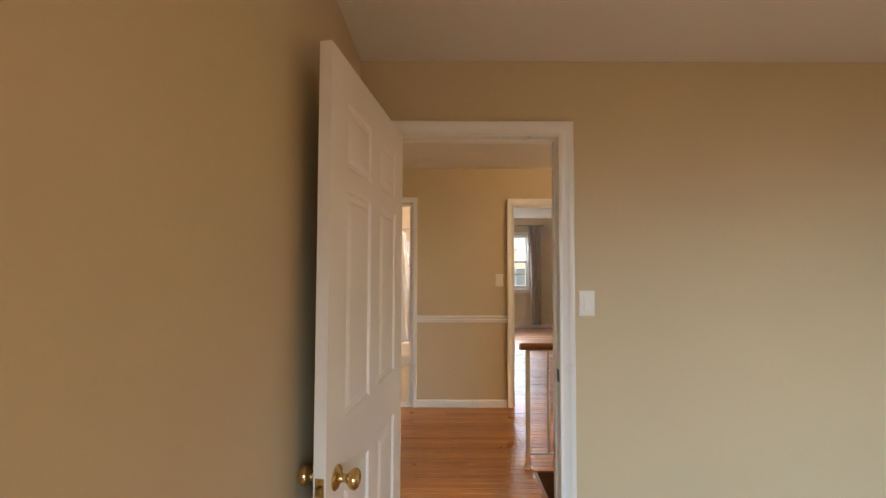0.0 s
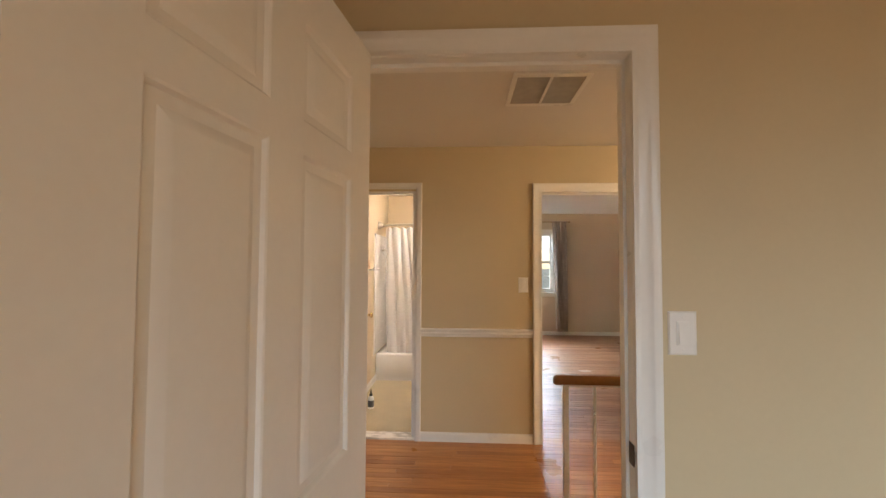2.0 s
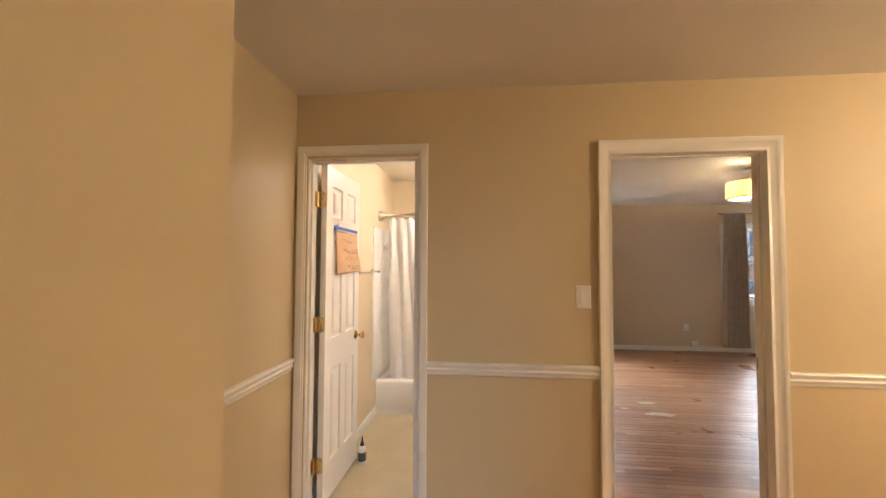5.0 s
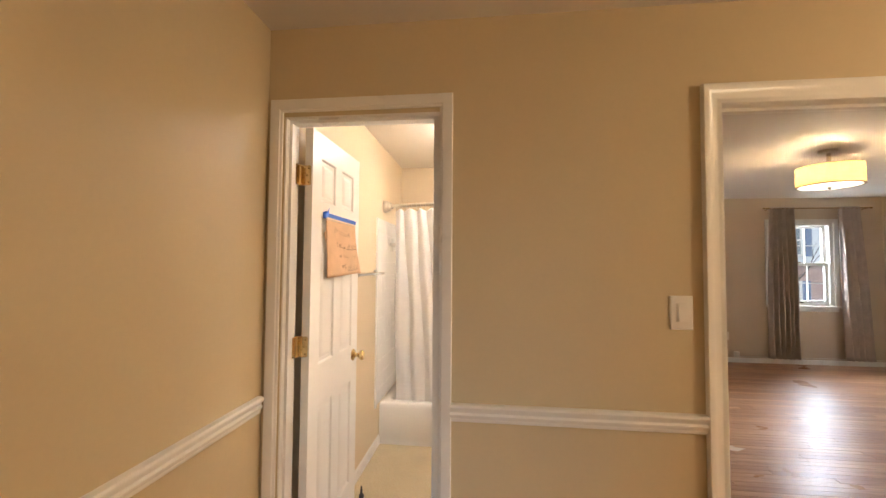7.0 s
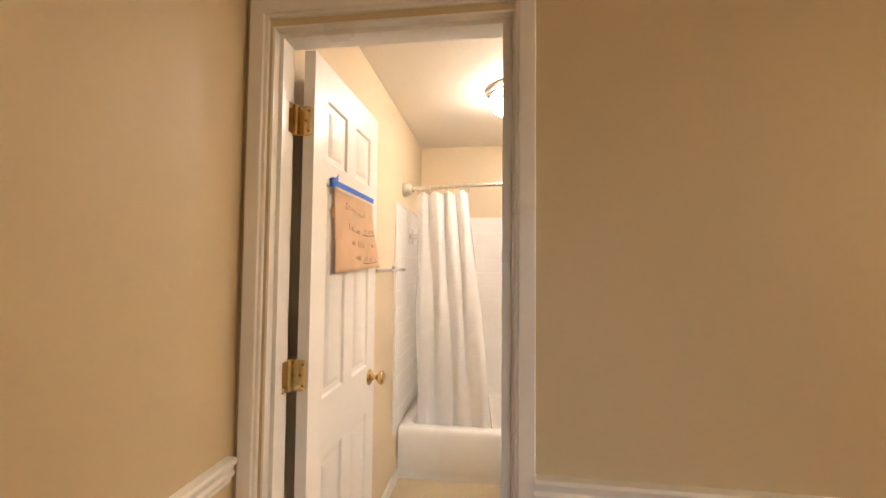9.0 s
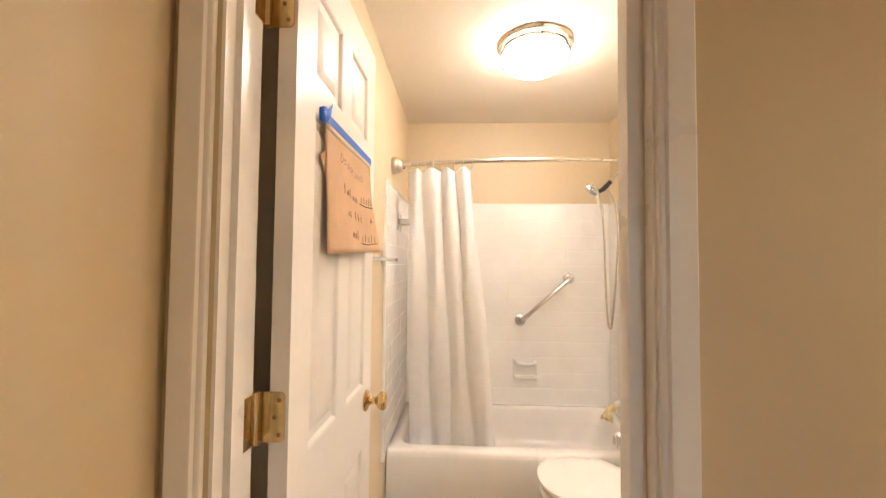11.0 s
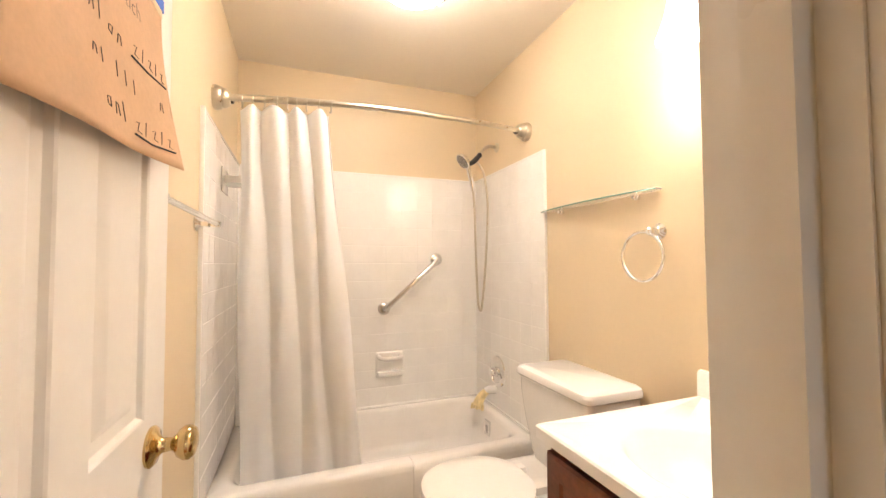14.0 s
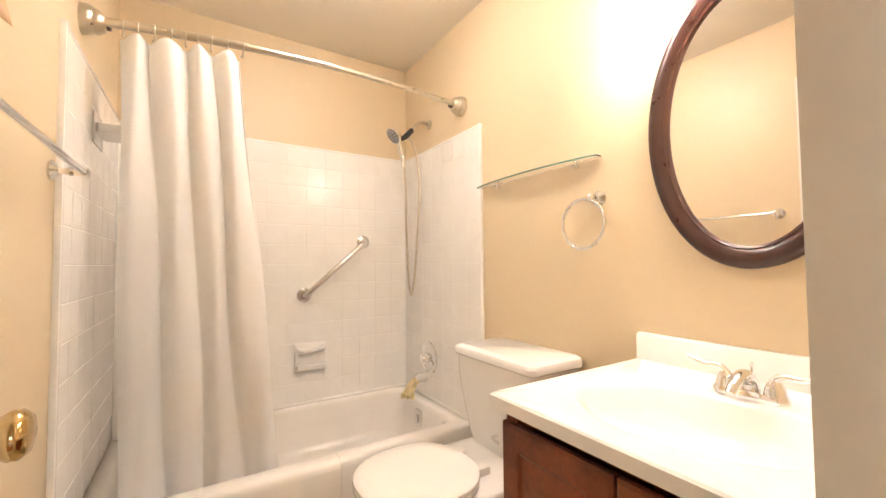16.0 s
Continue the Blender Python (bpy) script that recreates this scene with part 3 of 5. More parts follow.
# ---- switches, sockets, grille ----
def wall_plate(name, place, turn, label, rocker=True, size=(0.078, 0.122)):
    """A plate flat on a wall: x across, z up, facing -y before its turn."""
    t = thing(name, place, label, "light switch" if rocker else "socket", "", "", turn)
    w, h = size[0] / 2, size[1] / 2
    bm = loft([[(x, y, z) for x, z in ((-w + i, -h + i), (w - i, -h + i), (w - i, h - i), (-w + i, h - i))]
               for i, y in ((0, 0), (0, -0.0025), (0.004, -0.0055))])
    part("plate", bm, SWITCH, t, smooth=25)
    if rocker:
        f = part("rocker_frame", box(-0.0175, 0.0175, -0.0080, -0.0055, -0.034, 0.034, 0.0012), SWITCH, t)
        bm = loft([[(-0.0125, -0.0075, z), (0.0125, -0.0075, z), (0.0125, -0.0075 - d, z), (-0.0125, -0.0075 - d, z)]
                   for z, d in ((-0.030, 0.0050), (0.0, 0.0030), (0.030, 0.0015))])
        part("rocker", bm, SWITCH, f, smooth=10)
    else:
        for z in (-0.020, 0.020):
            s = part("socket", box(-0.017, 0.017, -0.0075, -0.0055, z - 0.014, z + 0.014, 0.003), SWITCH, t)
            for x in (-0.006, 0.006):
                part("slot", box(x - 0.001, x + 0.001, -0.0079, -0.0072, z - 0.003, z + 0.006), BLACKP, s)
    for z in (-0.045 if rocker else 0.0, 0.045):
        part("screw", lathe([(0.001, 0), (0.003, 0), (0.001, 0.001)], 10, pose(0, -0.0055, z, 90, 0, 0)), SWITCH, t)
    return t


wall_plate("light_switch", (0.730, 1.69, 1.240), 0, "white rocker light switch on the bedroom wall")
wall_plate("light_switch", (0.608, 3.75, 1.262), 0, "white rocker light switch on the hall wall")
wall_plate("wall_socket", (2.11, 3.75, 0.375), 0, "white double socket below the chair rail", False)
wall_plate("wall_socket", (1.90, 1.69, 0.265), 0, "white double socket low on the bedroom wall", False)
wall_plate("wall_socket", (3.49, FY1, 0.39), 0, "white double socket on the front room wall", False)

vent = thing("return_air_grille", (0.57, 2.70, H), "white ceiling return air grille with two filter bays", "ceiling vent")
part("frame", boxes((-0.200, 0.200, -0.200, -0.166, -0.012, 0), (-0.200, 0.200, 0.166, 0.200, -0.012, 0),
                    (-0.200, -0.176, -0.166, 0.166, -0.012, 0), (0.176, 0.200, -0.166, 0.166, -0.012, 0),
                    (-0.007, 0.007, -0.166, 0.166, -0.012, 0)), TRIM, vent)
# Filter and slats share a grey that holds the grille's inner shade.
part("backing", box(-0.176, 0.176, -0.166, 0.166, -0.002, -0.0005), VENTGREY, vent, "filter behind the slats, shade put into its grey")
for i in range(26):
    y = -0.160 + i * 0.0128
    for x0, x1 in ((-0.176, -0.007), (0.007, 0.176)):
        bm = box(x0, x1, -0.0066, 0.0066, -0.0007, 0.0007)
        bmesh.ops.transform(bm, matrix=pose(0, y, -0.0065, -30, 0, 0), verts=bm.verts[:])
        part("slat", bm, VENTGREY, vent, smooth=0)

# ---- stair rail and stairs ----
RY = 2.590
rail = thing("stair_railing", (0.64, RY, 0), "white iron stair railing with a stained wooden handrail", "railing")
hp = [(-0.026, 0.0), (-0.030, 0.012), (-0.026, 0.030), (-0.012, 0.042), (0.012, 0.042), (0.026, 0.030), (0.030, 0.012), (0.026, 0.0)]
loops = []
for x, s, dz in ((-0.062, 0.35, -0.012), (-0.058, 0.75, -0.006), (-0.050, 0.95, -0.002), (-0.040, 1.0, 0.0), (3.36, 1.0, 0.0)):
    loops.append([(x, y * s, 0.826 + 0.020 + (z - 0.020) * s + dz) for y, z in hp])
part("handrail", loft(loops), HANDRAIL, rail, "stained wooden handrail")
part("top_channel", box(-0.012, 3.36, -0.013, 0.013, 0.814, 0.826), IRONW, rail)
part("bottom_channel", box(0.012, 3.36, -0.010, 0.010, 0.095, 0.107), IRONW, rail)
part("newel_post", box(-0.013, 0.013, -0.013, 0.013, 0.010, 0.814, 0.0015), IRONW, rail)
part("newel_foot", loft([rrect(-0.030, 0.030, -0.030, 0.030, 0.0, 0.004), rrect(-0.030, 0.030, -0.030, 0.030, 0.006, 0.004),
                         rrect(-0.020, 0.020, -0.020, 0.020, 0.012, 0.004), rrect(-0.014, 0.014, -0.014, 0.014, 0.030, 0.003)]), IRONW, rail)


def baluster(x):
    loops = []
    for i in range(41):
        z = 0.107 + (0.814 - 0.107) * i / 40
        a = 0.0 if i < 8 or i > 32 else (i - 8) / 24 * math.pi * 3
        loops.append([(x + 0.0085 * math.cos(a + q), 0.0085 * math.sin(a + q), z) for q in (0.785, 2.356, 3.927, 5.498)])
    return loft(loops)


for i in range(23):
    part("baluster", baluster(0.145 + i * 0.1425), IRONW, rail)
steps = thing("staircase", (0.67, 1.78, 0), "oak stairs going down beside the hall", "staircase")
for i in range(12):
    part("tread", box(0.02 + i * 0.25, 0.29 + i * 0.25, 0.004, 0.766, -0.185 * (i + 1) - 0.028, -0.185 * (i + 1), 0.004), HANDRAIL, steps)
    part("riser", box(0.004 + i * 0.25, 0.02 + i * 0.25, 0.004, 0.766, -0.185 * (i + 1), -0.185 * i - 0.032), TRIM, steps)
part("nosing", box(-0.03, 0.02, 0.004, 0.766, -0.032, 0.0, 0.006), HANDRAIL, steps, "rounded oak nosing at the floor edge")
hall_lamp = thing("ceiling_lamp", (3.35, 2.25, H), "small flush ceiling lamp with opal glass", "ceiling lamp")
part("pan", lathe([(0.001, 0), (0.13, 0), (0.13, -0.02), (0.11, -0.03), (0.001, -0.03)], 32), NICKEL, hall_lamp)

# ---- bathroom ----
bathtub = thing("bathtub", (0, 0, 0), "white enamelled bathtub with a rounded rim", "bathtub")
X0, X1, Y0, Y1, RZ = BX0 + 0.006, BX1 - 0.012, 5.335, BY1 - 0.008, 0.325
tub_loops = [rrect(X0, X1, Y0 + 0.006, Y1, 0.0, 0.004), rrect(X0, X1, Y0 + 0.006, Y1, 0.045, 0.004), rrect(X0, X1, Y0, Y1, 0.060, 0.004),
             rrect(X0, X1, Y0 - 0.002, Y1, RZ - 0.035, 0.006)]
for a in (0, 25, 50, 75, 90):
    i = 0.03 * (1 - math.cos(radians(a)))
    tub_loops.append(rrect(X0 + i * 0.1, X1 - i * 0.1, Y0 + i, Y1 - i * 0.1, RZ - 0.03 + 0.03 * math.sin(radians(a)), 0.008))
for f, b, e, z, r in ((0.075, 0.030, 0.055, RZ, 0.06), (0.085, 0.036, 0.064, RZ - 0.004, 0.08), (0.098, 0.044, 0.075, RZ - 0.022, 0.10),
                      (0.115, 0.060, 0.10, 0.22, 0.11), (0.135, 0.085, 0.13, 0.12, 0.11), (0.16, 0.11, 0.17, 0.075, 0.10), (0.22, 0.18, 0.26, 0.060, 0.08)):
    tub_loops.append(rrect(X0 + e + 0.05 * (RZ - z), X1 - e, Y0 + f, Y1 - b, z, r))
part("shell", loft(tub_loops, cap0=False), TUB, bathtub, smooth=60)
part("rim_seam", tube(spline([(-0.118, 5.3315, 0.065), (-0.118, 5.3315, 0.285), (-0.118, 5.341, 0.315), (-0.118, 5.365, 0.3255), (-0.118, 5.405, 0.3255)], 6), 0.0022, 8), TUB, bathtub)
ov = part("overflow_plate", box(0.436, 0.452, 5.690, 5.755, 0.205, 0.290, 0.006), CHROME, bathtub, "chrome overflow plate")
part("overflow_lever", box(0.427, 0.437, 5.712, 5.733, 0.222, 0.265, 0.004), CHROME, ov)

# tile surround on three walls; the tiles themselves come last
TZ0, TZ1, TS = 0.333, 1.780, 0.1085
surround_n = thing("tile_surround", (BX0, BY1, 0), "glossy white square tiles on the wall behind the tub", "wall tiles", "tub surround")
part("grout_bed", box(0.0, BX1 - BX0, -0.0098, 0, TZ0, TZ1), GROUT, surround_n)
surround_e = thing("tile_surround", (BX1, BY1 - 0.010, 0), "glossy white square tiles on the shower wall", "wall tiles", "tub surround")
part("grout_bed", box(-0.0098, 0, -0.80, 0, TZ0, TZ1), GROUT, surround_e)
surround_w = thing("tile_surround", (BX0, BY1 - 0.010, 0), "glossy white square tiles beside the curtain", "wall tiles", "tub surround")
part("grout_bed", box(0, 0.0098, -0.85, 0, TZ0, TZ1), GROUT, surround_w)
part("edge_strip", box(-0.016, 0, -0.822, -0.800, 0.32, TZ1 + 0.012, 0.005), TILE, surround_e, "rounded white edge strip")
part("edge_strip", box(0, 0.016, -0.872, -0.850, 0.32, TZ1 + 0.012, 0.005), TILE, surround_w)
part("cap_strip", box(0.014, BX1 - BX0 - 0.014, -0.013, 0, TZ1, TZ1 + 0.012, 0.004), TILE, surround_n)
part("cap_strip", box(-0.013, 0, -0.800, 0, TZ1, TZ1 + 0.012, 0.004), TILE, surround_e)
part("cap_strip", box(0, 0.013, -0.850, 0, TZ1, TZ1 + 0.012, 0.004), TILE, surround_w)
part("caulk_line", box(0.012, BX1 - BX0 - 0.012, -0.018, 0, 0.318, 0.335, 0.004), TILE, surround_n)
part("caulk_line", box(-0.018, 0, -0.72, 0, 0.318, 0.335, 0.004), TILE, surround_e)
part("base_strip", box(-0.016, 0, -0.822, -0.80, 0.0, 0.32, 0.004), TILE, surround_e)

BF = BY1 - 0.012                                            # tiled face of the end wall
dish = thing("soap_dish", (-0.065, BF, 0.505), "white ceramic soap dish set in the tiles", "soap dish")
part("back_plate", loft([rrect(-0.088, 0.088, 0, 0.158, 0, 0.012), rrect(-0.088, 0.088, 0, 0.158, 0.006, 0.012),
                         rrect(-0.080, 0.080, 0.008, 0.150, 0.012, 0.010)]), PORCELAIN, dish)
dish.children[0].matrix_basis = pose(0, 0, 0, 90, 0, 0)
part("shelf", box(-0.080, 0.080, -0.046, -0.010, 0.018, 0.042, 0.008), PORCELAIN, dish)
part("grip_bar", tube(spline([(-0.070, -0.008, 0.132), (-0.064, -0.030, 0.126), (-0.04, -0.036, 0.120), (0.0, -0.037, 0.118),
                              (0.04, -0.036, 0.120), (0.064, -0.030, 0.126), (0.070, -0.008, 0.132)], 6), 0.013, 14), PORCELAIN, dish)

grab = thing("grab_bar", (0.074, BF, 1.09), "slanted stainless steel grab bar on the tiles", "grab bar")
ga, gb = Vector((-0.176, 0, -0.155)), Vector((0.176, 0, 0.155))
gd = (gb - ga).normalized()
out = Vector((0, -1, 0))
pts = [ga, ga + out * 0.022] + [ga + out * (0.022 + 0.03 * math.sin(radians(a))) + gd * 0.03 * (1 - math.cos(radians(a))) for a in (30, 60, 90)]
pts += [gb + out * (0.022 + 0.03 * math.sin(radians(a))) - gd * 0.03 * (1 - math.cos(radians(a))) for a in (90, 60, 30)] + [gb + out * 0.022, gb]
part("bar", tube(pts, 0.0155, 18), STEEL, grab)
for q in (ga, gb):
    part("flange", lathe([(0.001, 0), (0.040, 0), (0.040, 0.006), (0.034, 0.011), (0.018, 0.012), (0.001, 0.012)], 28, pose(*q, 90, 0, 0)), STEEL, grab)

EF = BX1 - 0.012                                            # tiled face of the shower wall
shower = thing("hand_shower", (BX1, 5.775, 1.945), "hand shower with a chrome hose on a bent arm", "shower")
part("wall_flange", lathe([(0.001, 0), (0.030, 0), (0.029, 0.005), (0.016, 0.010), (0.001, 0.010)], 24, pose(0, 0, 0, 0, -90, 0)), NICKEL, shower)
part("arm", tube(spline([(0, 0, 0), (-0.05, 0, 0.004), (-0.085, 0, -0.012), (-0.115, 0, -0.050)], 6), 0.0105, 14), NICKEL, shower)
part("ball_joint", lathe([(0.001, -0.016), (0.012, -0.012), (0.016, 0), (0.012, 0.012), (0.001, 0.016)], 16, pose(-0.122, 0, -0.060)), BLACKP, shower)
part("bracket", tube([(-0.118, 0, -0.055), (-0.145, 0, -0.085), (-0.165, 0, -0.105), (-0.20, 0, -0.125)], 0.014, 14, radii=[0.013, 0.017, 0.016, 0.012]), BLACKP, shower)
hm = look((-0.232, 0.0, -0.105), (-0.37, 0.0, -0.222))
hd = part("head", lathe([(0.001, 0.030), (0.020, 0.030), (0.040, 0.016), (0.052, 0.004), (0.054, -0.006), (0.050, -0.010), (0.001, -0.010)], 30, hm), CHROME, shower)
part("face", lathe([(0.001, -0.0102), (0.046, -0.0102), (0.045, -0.0125), (0.001, -0.0130)], 30, hm), NOZZLE, hd, "dark nozzle ring")
for ring, cnt in ((0.015, 6), (0.028, 10), (0.039, 14)):
    bm = bmesh.new()
    for i in range(cnt):
        a = 2 * math.pi * i / cnt
        lathe([(0.001, -0.012), (0.0038, -0.0125), (0.0030, -0.0165), (0.001, -0.0168)], 8, hm @ pose(ring * math.cos(a), ring * math.sin(a), 0), bm=bm)
    part("nozzles", bm, CHROME, hd)
part("handle", tube([(-0.205, 0.0, -0.120), (-0.192, 0.004, -0.175), (-0.176, 0.006, -0.225), (-0.165, 0.006, -0.285)], 0.012, 14, radii=[0.016, 0.013, 0.014, 0.011]), CHROME, shower)
part("hose", tube(spline([(-0.165, 0.006, -0.285), (-0.155, 0.01, -0.40), (-0.146, 0.012, -0.70), (-0.135, 0.016, -0.93), (-0.118, 0.020, -1.015),
                          (-0.104, 0.018, -0.97), (-0.085, 0.010, -0.75), (-0.070, 0.0, -0.40), (-0.088, 0.0, -0.20), (-0.120, 0.0, -0.125), (-0.150, 0, -0.100)], 8), 0.0068, 10),
     NICKEL, shower, "flexible metal hose")

valve = thing("shower_valve", (EF, 5.772, 0.556), "round chrome shower valve with a lever", "tap")
part("escutcheon", lathe([(0.001, 0), (0.093, 0), (0.091, 0.005), (0.066, 0.013), (0.001, 0.014)], 36, pose(0, 0, 0, 0, -90, 0)), CHROME, valve)
part("hub", lathe([(0.001, 0.012), (0.030, 0.012), (0.028, 0.035), (0.024, 0.050), (0.001, 0.052)], 24, pose(0, 0, 0, 0, -90, 0)), CHROME, valve)
part("lever", tube(spline([(-0.045, 0, 0), (-0.050, -0.02, -0.02), (-0.050, -0.035, -0.045)], 5), 0.008, 12), CHROME, valve)
spout = thing("tub_spout", (EF, 5.815, 0.425), "white tub spout under a yellowed rubber cover", "tap")
part("spout", tube([(0, 0, 0.01), (-0.045, 0, 0.012), (-0.07, 0, 0.004)], 0.022, 16, radii=[0.027, 0.025, 0.021]), PORCELAIN, spout)
cov = bmesh.new()
tube(spline([(-0.050, 0, 0.006), (-0.080, 0, -0.012), (-0.105, 0.002, -0.045), (-0.115, 0.002, -0.075)], 6), 0.02, 16, bm=cov,
     radii=[0.020 + 0.014 * (i / 18) for i in range(19)])
for i in range(5):
    tube([(-0.098 - 0.010 * i, -0.028 + 0.014 * i, -0.066), (-0.102 - 0.011 * i, -0.030 + 0.015 * i, -0.098 + 0.004 * (i % 2))], 0.008, 10, bm=cov)
part("rubber_cover", cov, YELLOWED, spout, "yellowed rubber cover")

niche = thing("corner_shelf", (BX0 + 0.012, 5.63, 1.585), "white ceramic shelf on the tiled side wall", "shelf")
part("back_plate", box(0, 0.004, -0.075, 0.075, -0.040, 0.070, 0.0015), PORCELAIN, niche)
part("ledge", loft([rrect(0.008, 0.105, -0.070, 0.070, 0.0, 0.012), rrect(0.008, 0.118, -0.072, 0.072, 0.012, 0.012), rrect(0.008, 0.118, -0.072, 0.072, 0.030, 0.012),
                    rrect(0.014, 0.110, -0.064, 0.064, 0.024, 0.010)]), PORCELAIN, niche)

# curtain rod, rings, curtain
rod = thing("curtain_rod", (0, 0, 0), "curved brushed nickel shower curtain rod", "curtain rod")


def rod_point(x):
    s = (x - BX0) / (BX1 - BX0)
    return Vector((x, 5.432 - 0.34 * s * (1 - s), 1.912 + 0.022 * s))


part("rod", tube([rod_point(BX0 + 0.03 + (BX1 - BX0 - 0.06) * i / 40) for i in range(41)], 0.0125, 16), NICKEL, rod)
part("sleeve", tube([rod_point(BX0 + 0.03 + (0.48 - 0.03) * i / 12) for i in range(13)], 0.0145, 16), NICKEL, rod)
for s, x in ((1, BX0), (-1, BX1)):
    p = rod_point(x)
    cup = part("end_cup", lathe([(0.001, 0), (0.050, 0), (0.051, 0.012), (0.046, 0.030), (0.041, 0.034), (0.040, 0.044), (0.030, 0.060), (0.022, 0.064), (0.001, 0.064)], 32,
                                pose(*p, 0, 90 * s, 0)), NICKEL, rod, "bell-shaped nickel end cup")
    part("collar", lathe([(0.001, 0.060), (0.019, 0.060), (0.019, 0.074), (0.001, 0.074)], 20, pose(*p, 0, 90 * s, 0)), GREYP, cup)

shower_curtain = thing("shower_curtain", (0, 0, 0), "white vinyl shower curtain drawn to one end of the tub", "shower curtain")


def curtain_sheet(xa, xb, xa2, xb2, folds, depth, z0, z1, y_off, sag, seed, cols=120, rows=110):
    """Cloth with folds that open towards the hem; its top edge dips between the rings."""
    rnd = random.Random(seed)
    ph = [rnd.uniform(0.75, 1.25) for _ in range(folds + 1)]
    loops = []
    for j in range(rows + 1):
        v = j / rows
        row = []
        for i in range(cols + 1):
            u = i / cols
            x = (xa + (xb - xa) * u) * (1 - v) + (xa2 + (xb2 - xa2) * u) * v
            k = u * folds
            w = (1.0 - 2.0 * abs(math.sin(math.pi * k + 0.25 * math.sin(3 * v + 2 * k))) ** 1.1) * ph[min(folds, int(k))]
            w2 = 0.18 * math.sin(2 * math.pi * k * 1.7 + 4 * v)
            d = depth * (1.0 - 0.25 * v) * (w + w2 * v)
            top = z1 + sag * (0.5 - 0.5 * math.cos(2 * math.pi * k)) - sag
            wr = 0.004 * noise.noise(Vector((x * 14, v * 9, seed))) + 0.012 * v * noise.noise(Vector((x * 5, v * 3.5, seed + 7)))
            for vc in (0.30, 0.42, 0.55, 0.68, 0.80, 0.90):
                off = v - vc - 0.015 * noise.noise(Vector((x * 4, vc * 40, seed)))
                wr += 0.0035 * max(0.0, 1 - abs(off) / 0.016) * max(0.0, 0.3 + noise.noise(Vector((x * 8, vc * 17, seed + 3))))
            y = rod_point(min(max(x, BX0), BX1)).y * (1 - v) + (5.462 + y_off) * v + d + wr + y_off * (1 - v)
            row.append((x + 0.006 * math.sin(9 * v + 4 * k), y, top + (z0 - top) * v))
        loops.append(row)
    return loft(loops, False, False, closed=False)


sheet = part("curtain_panel", curtain_sheet(-0.845, -0.490, -0.835, -0.312, 4, 0.020, 0.17, 1.885, 0.0, 0.018, 3), VINYLCURT, shower_curtain, smooth=180)
sol = sheet.modifiers.new("thickness", "SOLIDIFY")
sol.thickness = 0.0012
sheet = part("liner", curtain_sheet(-0.80, -0.500, -0.80, -0.318, 3, 0.008, 0.15, 1.875, 0.085, 0.012, 8), LINER, shower_curtain, "sheer plastic liner behind the curtain", smooth=180)
for i in range(9):
    x = -0.835 + 0.345 * i / 8 + 0.006 * math.sin(5.0 * i)
    p = rod_point(x)
    ring = part("curtain_ring", tube([p + Vector((0.004 * math.sin(i), 0.019 * math.cos(radians(a)), -0.006 + 0.021 * math.sin(radians(a)) - (0.012 if 230 < a < 310 else 0)))
                                      for a in range(0, 361, 20)], 0.0026, 8), NICKEL, shower_curtain)
    part("ring_bead", lathe([(0.001, -0.005), (0.004, -0.003), (0.005, 0), (0.004, 0.003), (0.001, 0.005)], 10, pose(p.x, p.y - 0.004, p.z - 0.040)), NICKEL, ring)

# towel bar and other wall fittings
bar = thing("towel_bar", (BX0, 0, 1.36), "chrome towel bar on the cream wall", "towel bar")
part("bar", tube([(0.068, 4.565, 0), (0.068, 5.185, 0)], 0.0085, 14), CHROME, bar)
for y in (4.575, 5.165):
    po = part("post", lathe([(0.001, 0), (0.026, 0), (0.027, 0.005), (0.018, 0.012), (0.010, 0.018), (0.0085, 0.030), (0.012, 0.040), (0.009, 0.048), (0.013, 0.060), (0.013, 0.076),
                             (0.008, 0.080), (0.001, 0.081)], 24, pose(0, y, 0, 0, 90, 0)), CHROME, bar)
shelf = thing("glass_shelf", (BX1, 0, 1.470), "clear green-edged glass shelf on two chrome pegs", "shelf")
outline = [(0.0, 5.262), (-0.03, 5.262)] + [(-0.03 - 0.035 * math.sin(math.pi * i / 20) ** 0.7, 5.262 - 0.664 * i / 20) for i in range(1, 20)] + [(-0.03, 4.598), (0.0, 4.598)]
part("pane", loft([[(x - 0.002, y, z) for x, y in outline] for z in (-0.0025, 0.0025)]), GLASS, shelf, smooth=30)
part("front_edge", tube([(x - 0.0025, y, 0) for x, y in outline[1:-1]], 0.0030, 8), GREENGLASS, shelf, "green glass edge")
for y in (5.135, 4.700):
    part("peg", lathe([(0.001, 0), (0.010, 0), (0.010, 0.012), (0.007, 0.014), (0.007, 0.026), (0.001, 0.028)], 18, pose(0, y, -0.014, 0, -90, 0)), CHROME, shelf)
tring = thing("towel_ring", (BX1, 4.612, 1.325), "chrome towel ring on the cream wall", "towel ring")
part("post", lathe([(0.001, 0), (0.027, 0), (0.028, 0.005), (0.020, 0.011), (0.012, 0.016), (0.010, 0.030), (0.014, 0.040), (0.014, 0.052), (0.008, 0.058), (0.001, 0.059)], 26,
                   pose(0, 0, 0, 0, -90, 0)), CHROME, tring)
part("ring", tube(arc((-0.050, 0.031, -0.086), 0.085, 0, 360, 48, (0, 1, 0), (0.0, 0, 1)), 0.0058, 12), CHROME, tring)

mirror = thing("wall_mirror", (BX1, 4.178, 1.475), "oval mirror in a dark brown wooden frame", "mirror")


